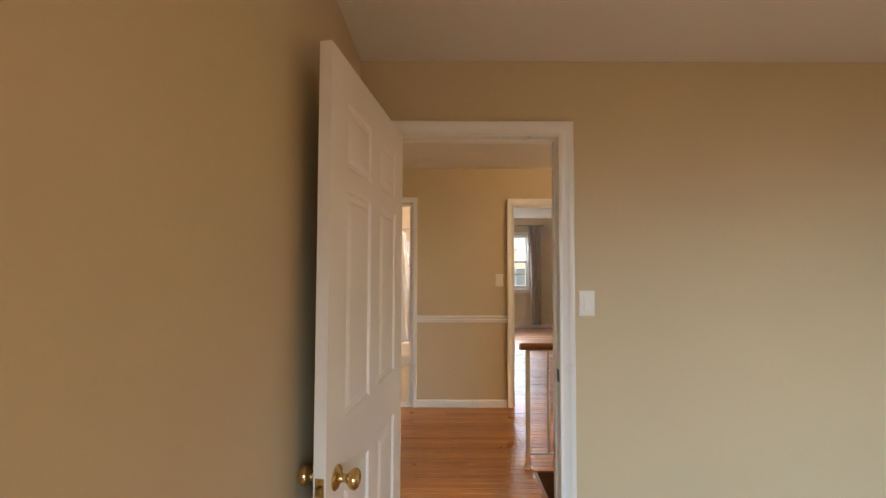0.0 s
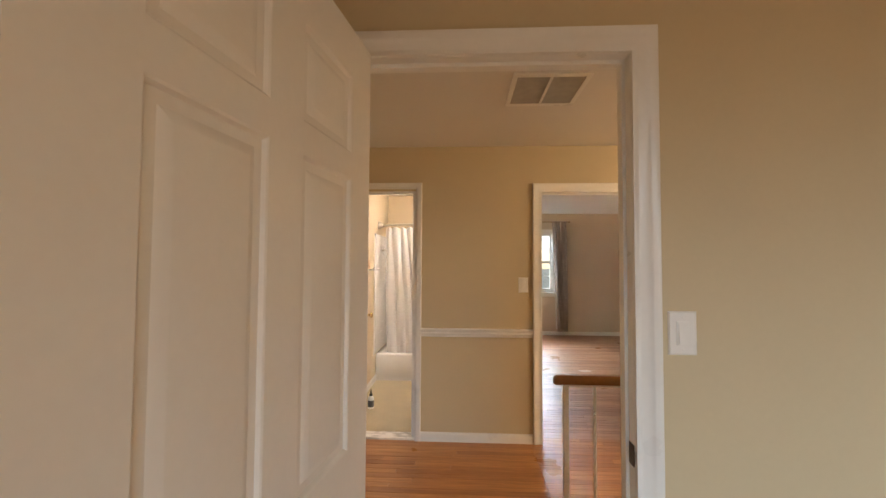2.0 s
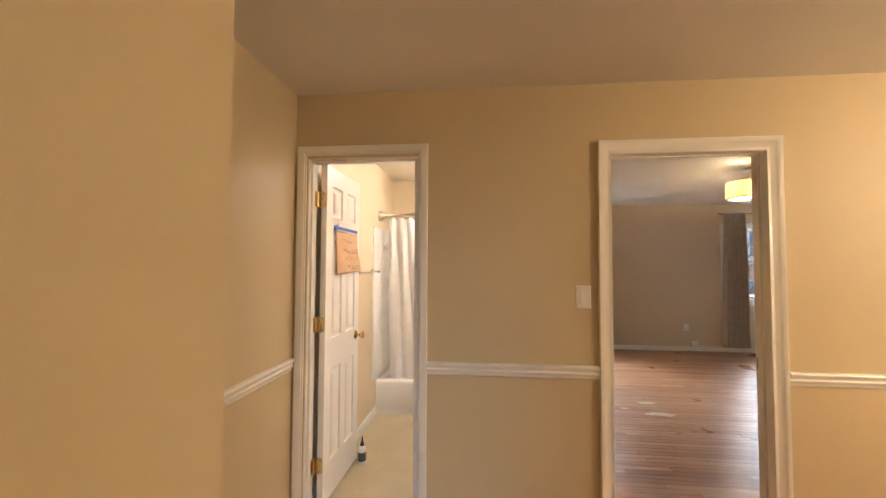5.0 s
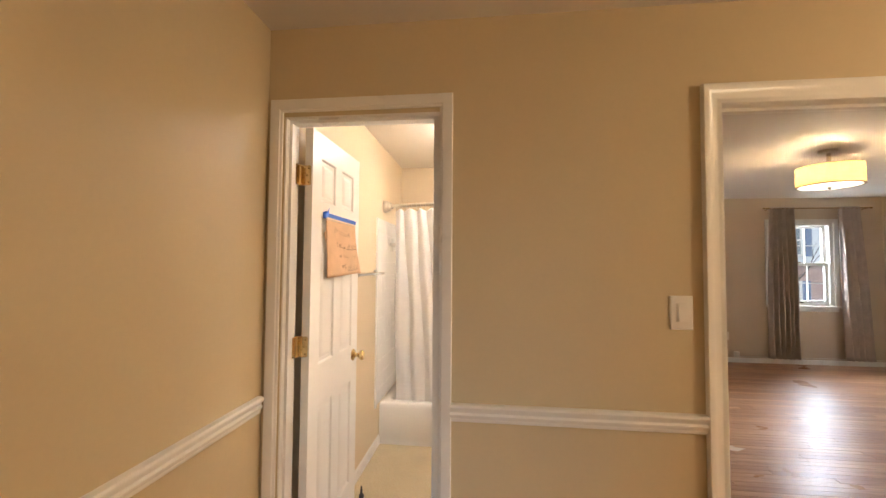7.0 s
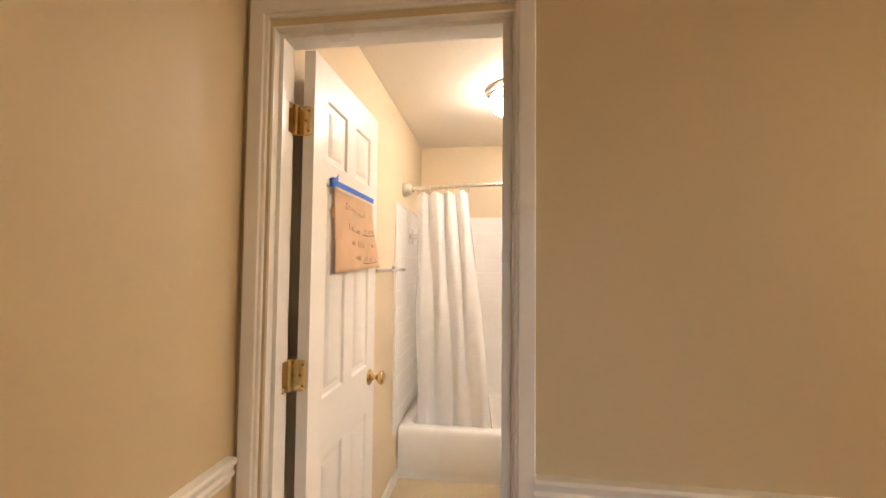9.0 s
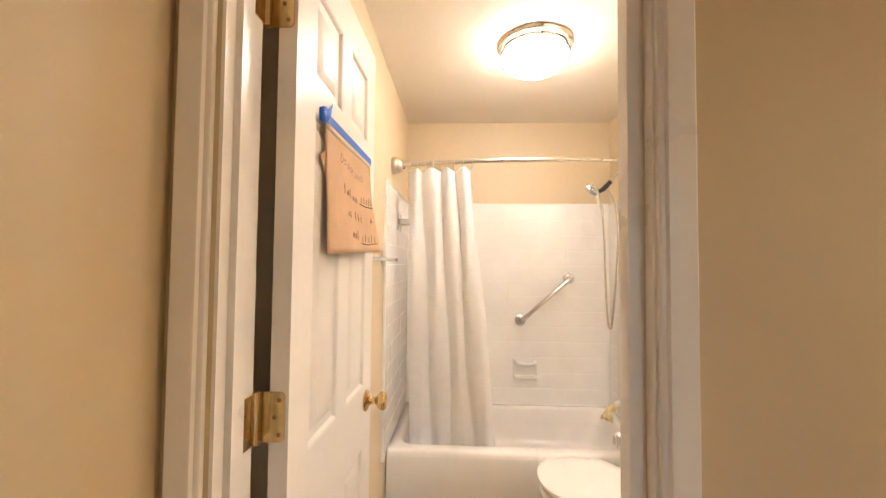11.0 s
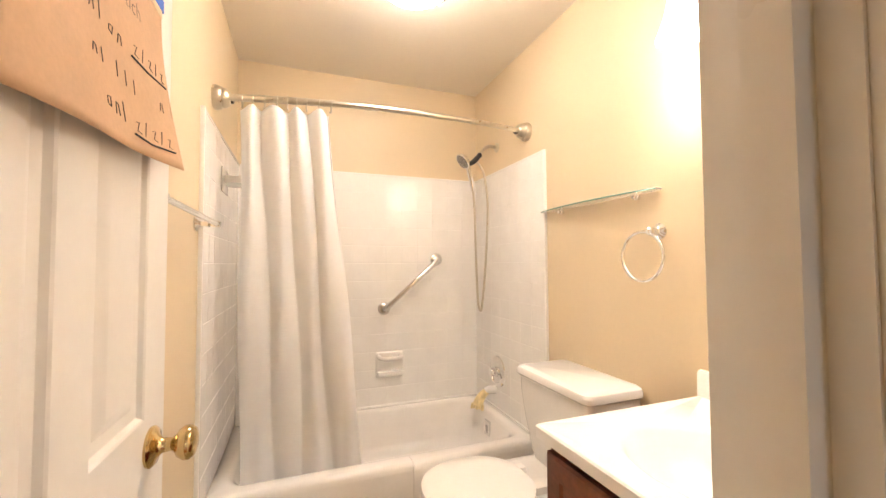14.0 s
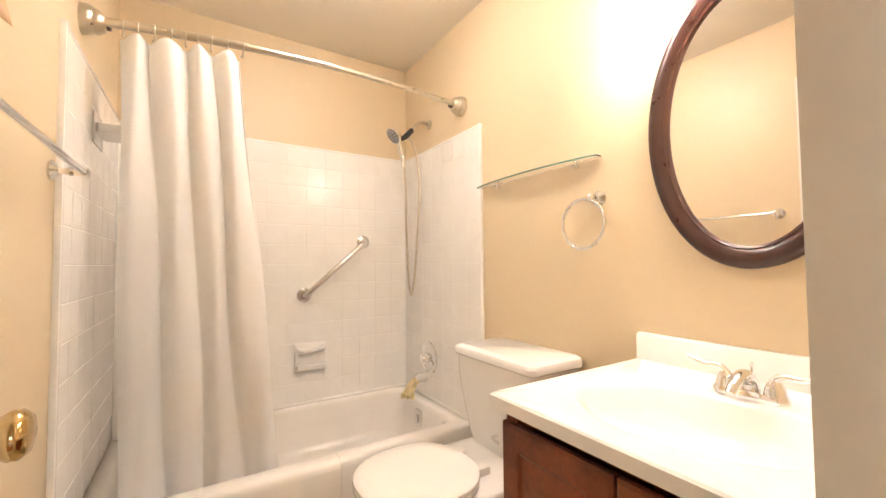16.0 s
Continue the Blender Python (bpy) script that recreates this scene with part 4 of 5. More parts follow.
def oval_ring(profile, segs=72):
    return [[(-p[1], (0.246 - p[0]) * math.cos(2 * math.pi * i / segs), (0.388 - p[0]) * math.sin(2 * math.pi * i / segs)) for i in range(segs)] for p in profile]


part("frame", loft(oval_ring(((0.0, 0.002), (0.0, 0.018), (0.006, 0.026), (0.022, 0.031), (0.040, 0.028), (0.048, 0.020), (0.048, 0.006))), False, False), ESPRESSO, mirror)
part("bead", loft(oval_ring(((0.046, 0.008), (0.046, 0.021), (0.050, 0.023), (0.056, 0.018), (0.057, 0.008))), False, False), REDBEAD, mirror, "thin red-brown inner bead")
part("glass", loft(oval_ring(((0.050, 0.004), (0.050, 0.0095))), True, True), MIRROR, mirror, smooth=10)

vlight = thing("vanity_light", (BX1, 4.185, 2.045), "wall lamp with three glowing bell glass shades", "wall lamp")
part("back_bar", box(-0.022, 0, -0.30, 0.30, -0.035, 0.035, 0.008), NICKEL, vlight)
for y in (-0.24, 0.0, 0.24):
    part("arm", tube(spline([(-0.02, y, 0.0), (-0.07, y, 0.025), (-0.105, y, 0.010), (-0.11, y, -0.015)], 5), 0.008, 12), NICKEL, vlight)
    part("shade", lathe([(0.001, -0.012), (0.026, -0.014), (0.032, -0.030), (0.040, -0.070), (0.052, -0.115), (0.068, -0.155), (0.070, -0.162), (0.066, -0.164), (0.048, -0.118), (0.036, -0.072), (0.020, -0.032), (0.001, -0.030)], 30,
                        pose(-0.11, y, 0)), BELLGLASS, vlight, "glowing bell-shaped glass shade")
    part("bulb", lathe([(0.001, -0.034), (0.014, -0.036), (0.016, -0.060), (0.026, -0.088), (0.030, -0.110), (0.026, -0.128), (0.014, -0.140), (0.001, -0.143)], 20,
                       pose(-0.11, y, 0)), BULBGLASS, vlight, "lit frosted bulb")

dome = thing("ceiling_lamp", (-0.195, 5.04, H), "nickel-rimmed ceiling lamp with a caged opal dome", "ceiling lamp")
part("pan", lathe([(0.001, 0), (0.176, 0), (0.178, -0.012), (0.172, -0.022), (0.160, -0.026), (0.156, -0.020), (0.001, -0.020)], 48), NICKEL, dome)
part("gallery", lathe([(0.140, -0.020), (0.150, -0.022), (0.152, -0.034), (0.148, -0.038), (0.140, -0.036)], 48), NICKEL, dome)
part("glass_dome", lathe([(0.146, -0.030), (0.155, -0.050), (0.156, -0.068), (0.148, -0.090), (0.128, -0.110), (0.095, -0.128), (0.050, -0.138), (0.001, -0.141)], 48), LAMPGLASS, dome,
     "glowing opal glass dome")
for r, z in ((0.162, -0.058), (0.157, -0.086)):
    part("cage_ring", tube([(r * math.cos(radians(a)), r * math.sin(radians(a)), z) for a in range(0, 361, 8)], 0.0030, 8), CAGE, dome)
for a in (30, 150, 270):
    part("cage_strut", tube([(q * math.cos(radians(a)), q * math.sin(radians(a)), z) for q, z in ((0.166, -0.018), (0.166, -0.040), (0.162, -0.060), (0.157, -0.086), (0.138, -0.108))], 0.0030, 8), CAGE, dome)

# toilet
toilet = thing("toilet", (0.305, 4.875, 0), "white two-piece toilet with its lid closed", "toilet")


def toilet_loop(z, x_front, x_back, half, sq=2.3, n=40, taper=0.0, y=0.035):
    c, a = (x_front + x_back) / 2, (x_back - x_front) / 2
    out = []
    for i in range(n):
        t = 2 * math.pi * i / n
        cx, sy = math.cos(t), math.sin(t)
        e = sq if cx < 0 else 4.0
        w = half * (1 - taper * max(0.0, cx) ** 1.4)
        out.append((c + a * math.copysign(abs(cx) ** (2 / e), cx), y + w * math.copysign(abs(sy) ** (2 / e), sy), z))
    return out


part("bowl", loft([toilet_loop(0.0, -0.36, 0.12, 0.105), toilet_loop(0.03, -0.355, 0.12, 0.10), toilet_loop(0.12, -0.34, 0.12, 0.095), toilet_loop(0.22, -0.38, 0.14, 0.12),
                   toilet_loop(0.30, -0.46, 0.18, 0.160), toilet_loop(0.36, -0.498, 0.225, 0.182), toilet_loop(0.385, -0.502, 0.235, 0.186), toilet_loop(0.395, -0.492, 0.232, 0.180)]),
     PORCELAIN, toilet, smooth=60)
part("seat", loft([toilet_loop(0.397, -0.500, -0.118, 0.186, 2.2, taper=0.42), toilet_loop(0.402, -0.508, -0.113, 0.190, 2.2, taper=0.42), toilet_loop(0.412, -0.508, -0.113, 0.190, 2.2, taper=0.42), toilet_loop(0.416, -0.500, -0.118, 0.184, 2.2, taper=0.42)]), SEAT, toilet)
part("lid", loft([toilet_loop(0.418, -0.504, -0.115, 0.186, 2.2, taper=0.42), toilet_loop(0.422, -0.510, -0.111, 0.190, 2.2, taper=0.42), toilet_loop(0.432, -0.508, -0.111, 0.189, 2.2, taper=0.42), toilet_loop(0.439, -0.494, -0.119, 0.178, 2.2, taper=0.42),
                  toilet_loop(0.441, -0.40, -0.16, 0.12, 2.2, taper=0.42)]), SEAT, toilet, "closed cream lid")
for y in (-0.035, 0.105):
    part("seat_hinge", box(-0.121, -0.075, y - 0.020, y + 0.020, 0.397, 0.424, 0.006), SEAT, toilet)
tank = [rrect(0.030, 0.235, -0.145, 0.200, 0.396, 0.026), rrect(0.022, 0.238, -0.160, 0.218, 0.44, 0.030), rrect(0.008, 0.240, -0.178, 0.242, 0.56, 0.030),
        rrect(-0.002, 0.240, -0.188, 0.254, 0.66, 0.030), rrect(-0.004, 0.240, -0.190, 0.256, 0.735, 0.030)]
part("tank", loft(tank), PORCELAIN, toilet, smooth=40)
part("tank_lid", loft([rrect(-0.012, 0.243, -0.194, 0.260, 0.737, 0.028), rrect(-0.018, 0.244, -0.199, 0.265, 0.743, 0.030), rrect(-0.018, 0.244, -0.199, 0.265, 0.760, 0.030),
                       rrect(-0.012, 0.242, -0.194, 0.260, 0.770, 0.028), rrect(0.006, 0.236, -0.182, 0.246, 0.776, 0.026)]), PORCELAIN, toilet, smooth=32)
part("flush_lever", tube(spline([(0.016, 0.02, 0.476), (-0.004, 0.02, 0.476), (-0.012, 0.008, 0.474), (-0.013, -0.022, 0.470)], 5), 0.006, 12), CHROME, toilet, "chrome flush lever")

# vanity
VX0, VY0, VY1, VZ = -0.045, 3.872, 4.478, 0.812
vanity = thing("vanity_cabinet", (0, 0, 0), "dark cherry wood vanity cabinet under a white top", "cabinet")
part("body", boxes((VX0 + 0.055, BX1 - 0.003, VY0 + 0.004, VY0 + 0.020, 0.10, VZ - 0.030), (VX0 + 0.055, BX1 - 0.003, VY1 - 0.038, VY1 - 0.022, 0.10, VZ - 0.030),
                   (VX0 + 0.055, BX1 - 0.003, VY0 + 0.020, VY1 - 0.038, 0.10, 0.118), (BX1 - 0.012, BX1 - 0.003, VY0 + 0.020, VY1 - 0.038, 0.118, VZ - 0.030)), CHERRY, vanity)
part("kick_board", box(VX0 + 0.11, BX1 - 0.003, VY0 + 0.02, VY1 - 0.03, 0.0, 0.10), CHERRY, vanity)
part("face_frame", boxes((VX0 + 0.035, VX0 + 0.055, VY0 + 0.004, VY1 - 0.020, 0.10, 0.14), (VX0 + 0.035, VX0 + 0.055, VY0 + 0.004, VY1 - 0.020, VZ - 0.052, VZ - 0.030),
                         (VX0 + 0.035, VX0 + 0.055, VY0 + 0.004, VY0 + 0.04, 0.14, VZ - 0.052), (VX0 + 0.035, VX0 + 0.055, VY1 - 0.056, VY1 - 0.020, 0.14, VZ - 0.052)), CHERRY, vanity)
for y0, y1 in ((VY0 + 0.012, 4.172), (4.178, VY1 - 0.022)):
    dr = part("door", loft([[(x, y, z) for y, z in ((y0 + i, 0.115 + i), (y1 - i, 0.115 + i), (y1 - i, 0.752 - i), (y0 + i, 0.752 - i))] for x, i in
                            ((VX0 + 0.035, 0.0), (VX0 + 0.022, 0.0), (VX0 + 0.016, 0.006), (VX0 + 0.016, 0.052), (VX0 + 0.023, 0.058), (VX0 + 0.023, 0.070), (VX0 + 0.017, 0.090))]), CHERRY, vanity, smooth=20)
top = thing("countertop", (0, 0, 0), "glossy white moulded vanity top with a sunken basin", "countertop")
rec = lambda i, z: rrect(VX0 + i, BX1 - 0.002, VY0 + i * 0.5, VY1 - i, z, 0.006 + i, 10)


def basin(a, b, z, n=44):
    """Oval loop that starts where rrect starts."""
    out = []
    for q in range(4):
        for i in range(11):
            t = radians(90 * q + 90 * i / 11)
            out.append((0.205 + a * math.cos(t), 4.172 + b * math.sin(t), z))
    return out


tl = [rec(0.0, VZ - 0.030), rec(0.0, VZ - 0.004), rec(0.004, VZ)]
tl += [basin(0.190, 0.242, VZ), basin(0.185, 0.236, VZ - 0.0006), basin(0.179, 0.229, VZ - 0.0025), basin(0.172, 0.220, VZ - 0.007), basin(0.163, 0.208, VZ - 0.018), basin(0.150, 0.190, VZ - 0.050), basin(0.120, 0.150, VZ - 0.092), basin(0.075, 0.095, VZ - 0.115), basin(0.022, 0.022, VZ - 0.122)]
part("basin_top", loft(tl, cap0=False), CULTURED, top, smooth=40)
part("backsplash", loft([rrect(BX1 - 0.024, BX1 - 0.002, VY0, VY1, VZ, 0.003), rrect(BX1 - 0.022, BX1 - 0.002, VY0, VY1, VZ + 0.070, 0.003), rrect(BX1 - 0.018, BX1 - 0.002, VY0, VY1 - 0.003, VZ + 0.078, 0.003)]), CULTURED, top)
part("drain_ring", lathe([(0.001, VZ - 0.1215), (0.021, VZ - 0.1215), (0.022, VZ - 0.119), (0.018, VZ - 0.118), (0.001, VZ - 0.120)], 24, pose(0.205, 4.172, 0)), CHROME, top)
tap = thing("basin_faucet", (0.402, 4.140, VZ), "chrome two-handle centreset basin faucet", "tap")
tap.scale = (0.86, 0.86, 0.86)
part("deck_plate", loft([rrect(-0.026, 0.026, -0.080, 0.080, 0.0, 0.025), rrect(-0.027, 0.027, -0.081, 0.081, 0.012, 0.026), rrect(-0.022, 0.022, -0.076, 0.076, 0.020, 0.021)]), CHROME, tap)
part("spout", tube(spline([(0.006, 0, 0.015), (-0.008, 0, 0.048), (-0.045, 0, 0.058), (-0.085, 0, 0.044), (-0.108, 0, 0.026)], 6), 0.016, 16,
                   radii=[0.022 - 0.0105 * i / 24 for i in range(25)]), CHROME, tap)
part("lift_rod", tube([(0.018, 0, 0.02), (0.018, 0, 0.085)], 0.0028, 8), CHROME, tap)
for s in (-1, 1):
    h = part("handle_base", lathe([(0.001, 0.014), (0.024, 0.016), (0.021, 0.034), (0.015, 0.048), (0.010, 0.056), (0.001, 0.058)], 22, pose(0, 0.052 * s, 0)), CHROME, tap)
    part("lever", tube(spline([(0, 0.052 * s, 0.052), (-0.004, 0.068 * s, 0.066), (-0.006, 0.105 * s, 0.068), (-0.006, 0.140 * s, 0.078)], 6), 0.0065, 12,
                       radii=[0.010 - 0.0045 * i / 18 for i in range(19)]), CHROME, h)

bottle = thing("bottle", (-0.783, 4.425, 0), "small white bottle with a black nozzle on the bathroom floor", "bottle")
part("bottle_body", lathe([(0.001, 0), (0.028, 0), (0.030, 0.004), (0.030, 0.092), (0.027, 0.106), (0.016, 0.118), (0.012, 0.122), (0.001, 0.122)], 28), SWITCH, bottle)
part("bottle_label", lathe([(0.0303, 0.018), (0.0306, 0.020), (0.0306, 0.078), (0.0303, 0.080)], 28), GREYP, bottle, "grey-brown paper label")
part("nozzle", lathe([(0.001, 0.122), (0.0145, 0.122), (0.0145, 0.138), (0.007, 0.144), (0.0055, 0.170), (0.0025, 0.186), (0.001, 0.186)], 18), BLACKP, bottle, "black pointed nozzle")

# the paper note taped to the bathroom door (in the door's own frame, seen face at y = 0)
note = thing("paper_note", (0, 0, 0), "brown paper note with handwriting taped up with blue tape", "note")
note.matrix_basis = bath_door.matrix_basis.copy()
NU0, NU1, NZ0, NZ1 = 0.135, 0.520, 1.345, 1.640


def note_point(u, v):
    """The sheet hangs from its top edge; the lower corner curls off the door."""
    curl = 0.004 + 0.034 * (1 - v) ** 2 * (0.25 + 0.75 * u) + 0.006 * math.sin(7 * u + 3 * v) * (1 - v)
    return (NU0 + (NU1 - NU0) * u, -curl, NZ0 + (NZ1 - NZ0) * v + 0.018 * u * (1 - v))


sheet = part("sheet", loft([[note_point(i / 24, j / 20) for i in range(25)] for j in range(21)], False, False, closed=False), PAPER, note, smooth=180)
sheet.modifiers.new("thickness", "SOLIDIFY").thickness = 0.0006
band = part("top_band", loft([[(note_point(i / 12, v)[0], note_point(i / 12, v)[1] - 0.0012, note_point(i / 12, v)[2]) for i in range(13)] for v in (0.93, 0.965, 1.0)], False, False, closed=False), BAND, note, "pale folded band under the tape", smooth=180)
band.modifiers.new("thickness", "SOLIDIFY").thickness = 0.0004
part("tape", box(NU0 - 0.012, NU1 + 0.006, -0.0062, -0.0045, NZ1 - 0.006, NZ1 + 0.014), TAPE, note, "strip of blue painter's tape")
tb = loft([[(NU0 - 0.030, -0.002, NZ1 + 0.012), (NU0 - 0.020, -0.010, NZ1 + 0.018), (NU0 + 0.004, -0.008, NZ1 + 0.020), (NU0 + 0.010, -0.016, NZ1 + 0.036)],
           [(NU0 - 0.026, -0.001, NZ1 - 0.014), (NU0 - 0.014, -0.008, NZ1 - 0.016), (NU0 + 0.002, -0.006, NZ1 - 0.010), (NU0 + 0.016, -0.010, NZ1 + 0.010)]], False, False, closed=False)
tt = part("tape_end", tb, TAPE, note, "crumpled end of the tape")
tt.modifiers.new("thickness", "SOLIDIFY").thickness = 0.0005
part("torn_corner", loft([[(NU0 + 0.002, -0.005, NZ1 - 0.07), (NU0 - 0.020, -0.002, NZ1 - 0.085), (NU0 + 0.002, -0.005, NZ1 - 0.125)],
                          [(NU0 + 0.002, -0.0055, NZ1 - 0.07), (NU0 - 0.020, -0.0025, NZ1 - 0.085), (NU0 + 0.002, -0.0055, NZ1 - 0.125)]]), PAPER, note)


def lettering(text, u, v, size, parent):
    cu = bpy.data.curves.new("writing", "FONT")
    cu.body, cu.size, cu.extrude, cu.resolution_u, cu.offset = text, size, 0.0002, 2, -0.0006
    tmp = bpy.data.objects.new("writing", cu)
    me = bpy.data.meshes.new_from_object(tmp)
    bpy.data.objects.remove(tmp)
    for w in me.vertices:
        x, y = w.co.x, w.co.y
        uu = u + x / (NU1 - NU0)
        vv = v + (y + 0.004 * math.sin(40 * x)) / (NZ1 - NZ0) - 0.14 * x / (NU1 - NU0)
        q = note_point(min(uu, 1), min(max(vv, 0), 1))
        w.co = (q[0], q[1] - 0.0014 - 0.2 * abs(w.co.z), q[2])
    me.materials.append(INK)
    ob = new("writing", me)
    ob.parent = parent
    return ob


def stroke(parent, pts, r=0.0005):
    return part("pen_stroke", tube([(note_point(u, v)[0], note_point(u, v)[1] - 0.0016, note_point(u, v)[2]) for u, v in pts], r, 6), INK, parent)


lettering("Do not touch", 0.26, 0.76, 0.034, note)
rnd = random.Random(4)
for u0, v0, n, tall in ((0.34, 0.52, 5, 0.075), (0.40, 0.33, 2, 0.06), (0.55, 0.31, 3, 0.07), (0.86, 0.30, 1, 0.08), (0.46, 0.14, 3, 0.09)):
    for i in range(n):
        u, v = u0 + i * 0.056, v0 - 0.012 * i
        kind = rnd.randint(0, 2)
        if kind == 0:
            stroke(note, [(u, v + tall), (u + 0.004, v)])
        elif kind == 1:
            stroke(note, [(u, v), (u + 0.006, v + tall * 0.6), (u + 0.022, v + tall * 0.55), (u + 0.026, v)])
        else:
            stroke(note, [(u + 0.024, v + tall * 0.5), (u + 0.004, v + tall * 0.45), (u + 0.002, v + 0.01), (u + 0.022, v), (u + 0.026, v + tall * 0.5)])
for u0, v0 in ((0.66, 0.475), (0.64, 0.085)):
    stroke(note, [(u0, v0), (u0 + 0.12, v0 - 0.012), (u0 + 0.30, v0 + 0.004)], 0.0014)
    for i in range(5):
        u, v = u0 + 0.02 + 0.058 * i, v0 + 0.015
        stroke(note, [(u, v), (u + 0.012, v + 0.075)] if i % 2 else [(u, v + 0.05), (u + 0.02, v + 0.055), (u + 0.002, v + 0.008), (u + 0.03, v + 0.004)])

# ---- front room ----
def sash_window(name, x0, x1, label):
    """Six-over-six double-hung window in the north wall; parts in world metres."""
    t = thing(name, (0, 0, 0), label, "window", "", "structure")
    z0, z1 = WZ
    zm = (z0 + z1) / 2
    part("window_frame", boxes((x0, x0 + 0.045, FY1, 8.72, z0, z1), (x1 - 0.045, x1, FY1, 8.72, z0, z1), (x0 + 0.045, x1 - 0.045, FY1, 8.72, z1 - 0.03, z1),
                               (x0 + 0.045, x1 - 0.045, FY1 + 0.02, 8.72, z0, z0 + 0.03)), TRIM, t)
    part("window_sill", box(x0 - 0.07, x1 + 0.07, FY1 - 0.045, FY1 + 0.03, z0 - 0.022, z0, 0.006), TRIM, t)
    part("apron", box(x0 - 0.05, x1 + 0.05, FY1 - 0.014, FY1 - 0.001, z0 - 0.085, z0 - 0.022, 0.003), TRIM, t)
    part("casing", boxes((x0 - 0.062, x0 - 0.002, FY1 - 0.018, FY1 - 0.001, z0, z1 + 0.06), (x1 + 0.002, x1 + 0.062, FY1 - 0.018, FY1 - 0.001, z0, z1 + 0.06),
                         (x0 - 0.002, x1 + 0.002, FY1 - 0.018, FY1 - 0.001, z1 + 0.002, z1 + 0.06)), TRIM, t)
    a, b = x0 + 0.046, x1 - 0.046
    for lo, hi, y in ((z0 + 0.03, zm + 0.02, FY1 + 0.035), (zm - 0.02, z1 - 0.03, FY1 + 0.07)):
        s = part("sash", boxes((a, a + 0.045, y, y + 0.03, lo, hi), (b - 0.045, b, y, y + 0.03, lo, hi), (a + 0.045, b - 0.045, y, y + 0.03, lo, lo + 0.045),
                               (a + 0.045, b - 0.045, y, y + 0.03, hi - 0.038, hi)), TRIM, t)
        w = b - a - 0.09
        for i in (1, 2):
            part("muntin", box(a + 0.045 + w * i / 3 - 0.006, a + 0.045 + w * i / 3 + 0.006, y + 0.006, y + 0.024, lo + 0.045, hi - 0.038), TRIM, s)
        part("muntin", box(a + 0.045, b - 0.045, y + 0.008, y + 0.022, (lo + hi) / 2 - 0.006, (lo + hi) / 2 + 0.006), TRIM, s)
        for i in range(3):
            for q0, q1 in ((lo + 0.045, (lo + hi) / 2), ((lo + hi) / 2, hi - 0.038)):
                g = part("pane", box(a + 0.045 + w * i / 3 + 0.004, a + 0.045 + w * (i + 1) / 3 - 0.004, y + 0.013, y + 0.016, q0 + 0.003, q1 - 0.003), GLASS, s)
                g.visible_shadow = False
    part("sash_lift", box((a + b) / 2 - 0.03, (a + b) / 2 + 0.03, FY1 + 0.018, FY1 + 0.035, z0 + 0.036, z0 + 0.052, 0.004), BRONZE, t)
    part("sash_lock", box((a + b) / 2 - 0.022, (a + b) / 2 + 0.022, FY1 + 0.040, FY1 + 0.062, zm + 0.020, zm + 0.034, 0.004), BRASS_OLD, t)
    return t


sash_window("window_1", *WA, "white six-over-six sash window behind taupe drapes")
sash_window("window_2", *WB, "white six-over-six sash window between taupe drapes")


def drape_rod(x0, x1, z):
    t = thing("drape_rod", (0, FY1 - 0.085, z), "slim dark brass drape rod on brackets", "curtain rod", "drape rods")
    part("rod", tube([(x0, 0, 0), (x1, 0, 0)], 0.0085, 14), BRASS_OLD, t)
    for x, s in ((x0, -1), (x1, 1)):
        part("finial", lathe([(0.001, 0), (0.011, 0.002), (0.014, 0.010), (0.013, 0.022), (0.008, 0.030), (0.001, 0.032)], 18, pose(x, 0, 0, 0, 90 * s, 0)), BRASS_OLD, t)
        part("bracket", tube([(x - 0.05 * s, 0, -0.010), (x - 0.05 * s, 0.04, -0.012), (x - 0.05 * s, 0.084, -0.02)], 0.006, 10), BRASS_OLD, t)


def drape(x0, x1, b0, b1, z0, z1, folds, seed, label):
    """A gathered drape on its rod; tight folds above, a little wider at the hem."""
    t = thing("drape", (0, FY1 - 0.085, 0), label, "curtain", "drapes")
    rnd = random.Random(seed)
    amp = [rnd.uniform(0.7, 1.3) for _ in range(folds + 2)]
    loops = []
    for j in range(37):
        v = j / 36
        row = []
        for i in range(91):
            u = i / 90
            k = u * folds
            x = (x0 + (x1 - x0) * u) * (1 - v) + (b0 + (b1 - b0) * u) * v
            flare = 0.016 + 0.020 * min(1, v * 3)
            d = flare * amp[int(k)] * math.sin(2 * math.pi * k + 0.6 * math.sin(2.5 * v + k))
            d += 0.006 * v * noise.noise(Vector((x * 9, v * 4, seed)))
            row.append((x + 0.005 * math.sin(6 * v + k), d - 0.010 * v, z1 + (z0 - z1) * v))
        loops.append(row)
    p = part("cloth", loft(loops, False, False, closed=False), DRAPE, t, smooth=180)
    p.modifiers.new("thickness", "SOLIDIFY").thickness = 0.002
    part("header", tube([(x0 + 0.01, 0, z1 - 0.012), (x1 - 0.01, 0, z1 - 0.012)], 0.013, 10), DRAPE, t)
    return t


drape_rod(1.00, 2.26, 2.285)
drape_rod(4.02, 5.42, 2.295)
drape(1.93, 2.22, 2.03, 2.24, 0.085, 2.305, 5, 2, "long taupe drape with a pale lining on the front window")
lin = thing("drape_lining", (0, FY1 - 0.055, 0), "pale lining showing at the edge of the drape", "curtain")
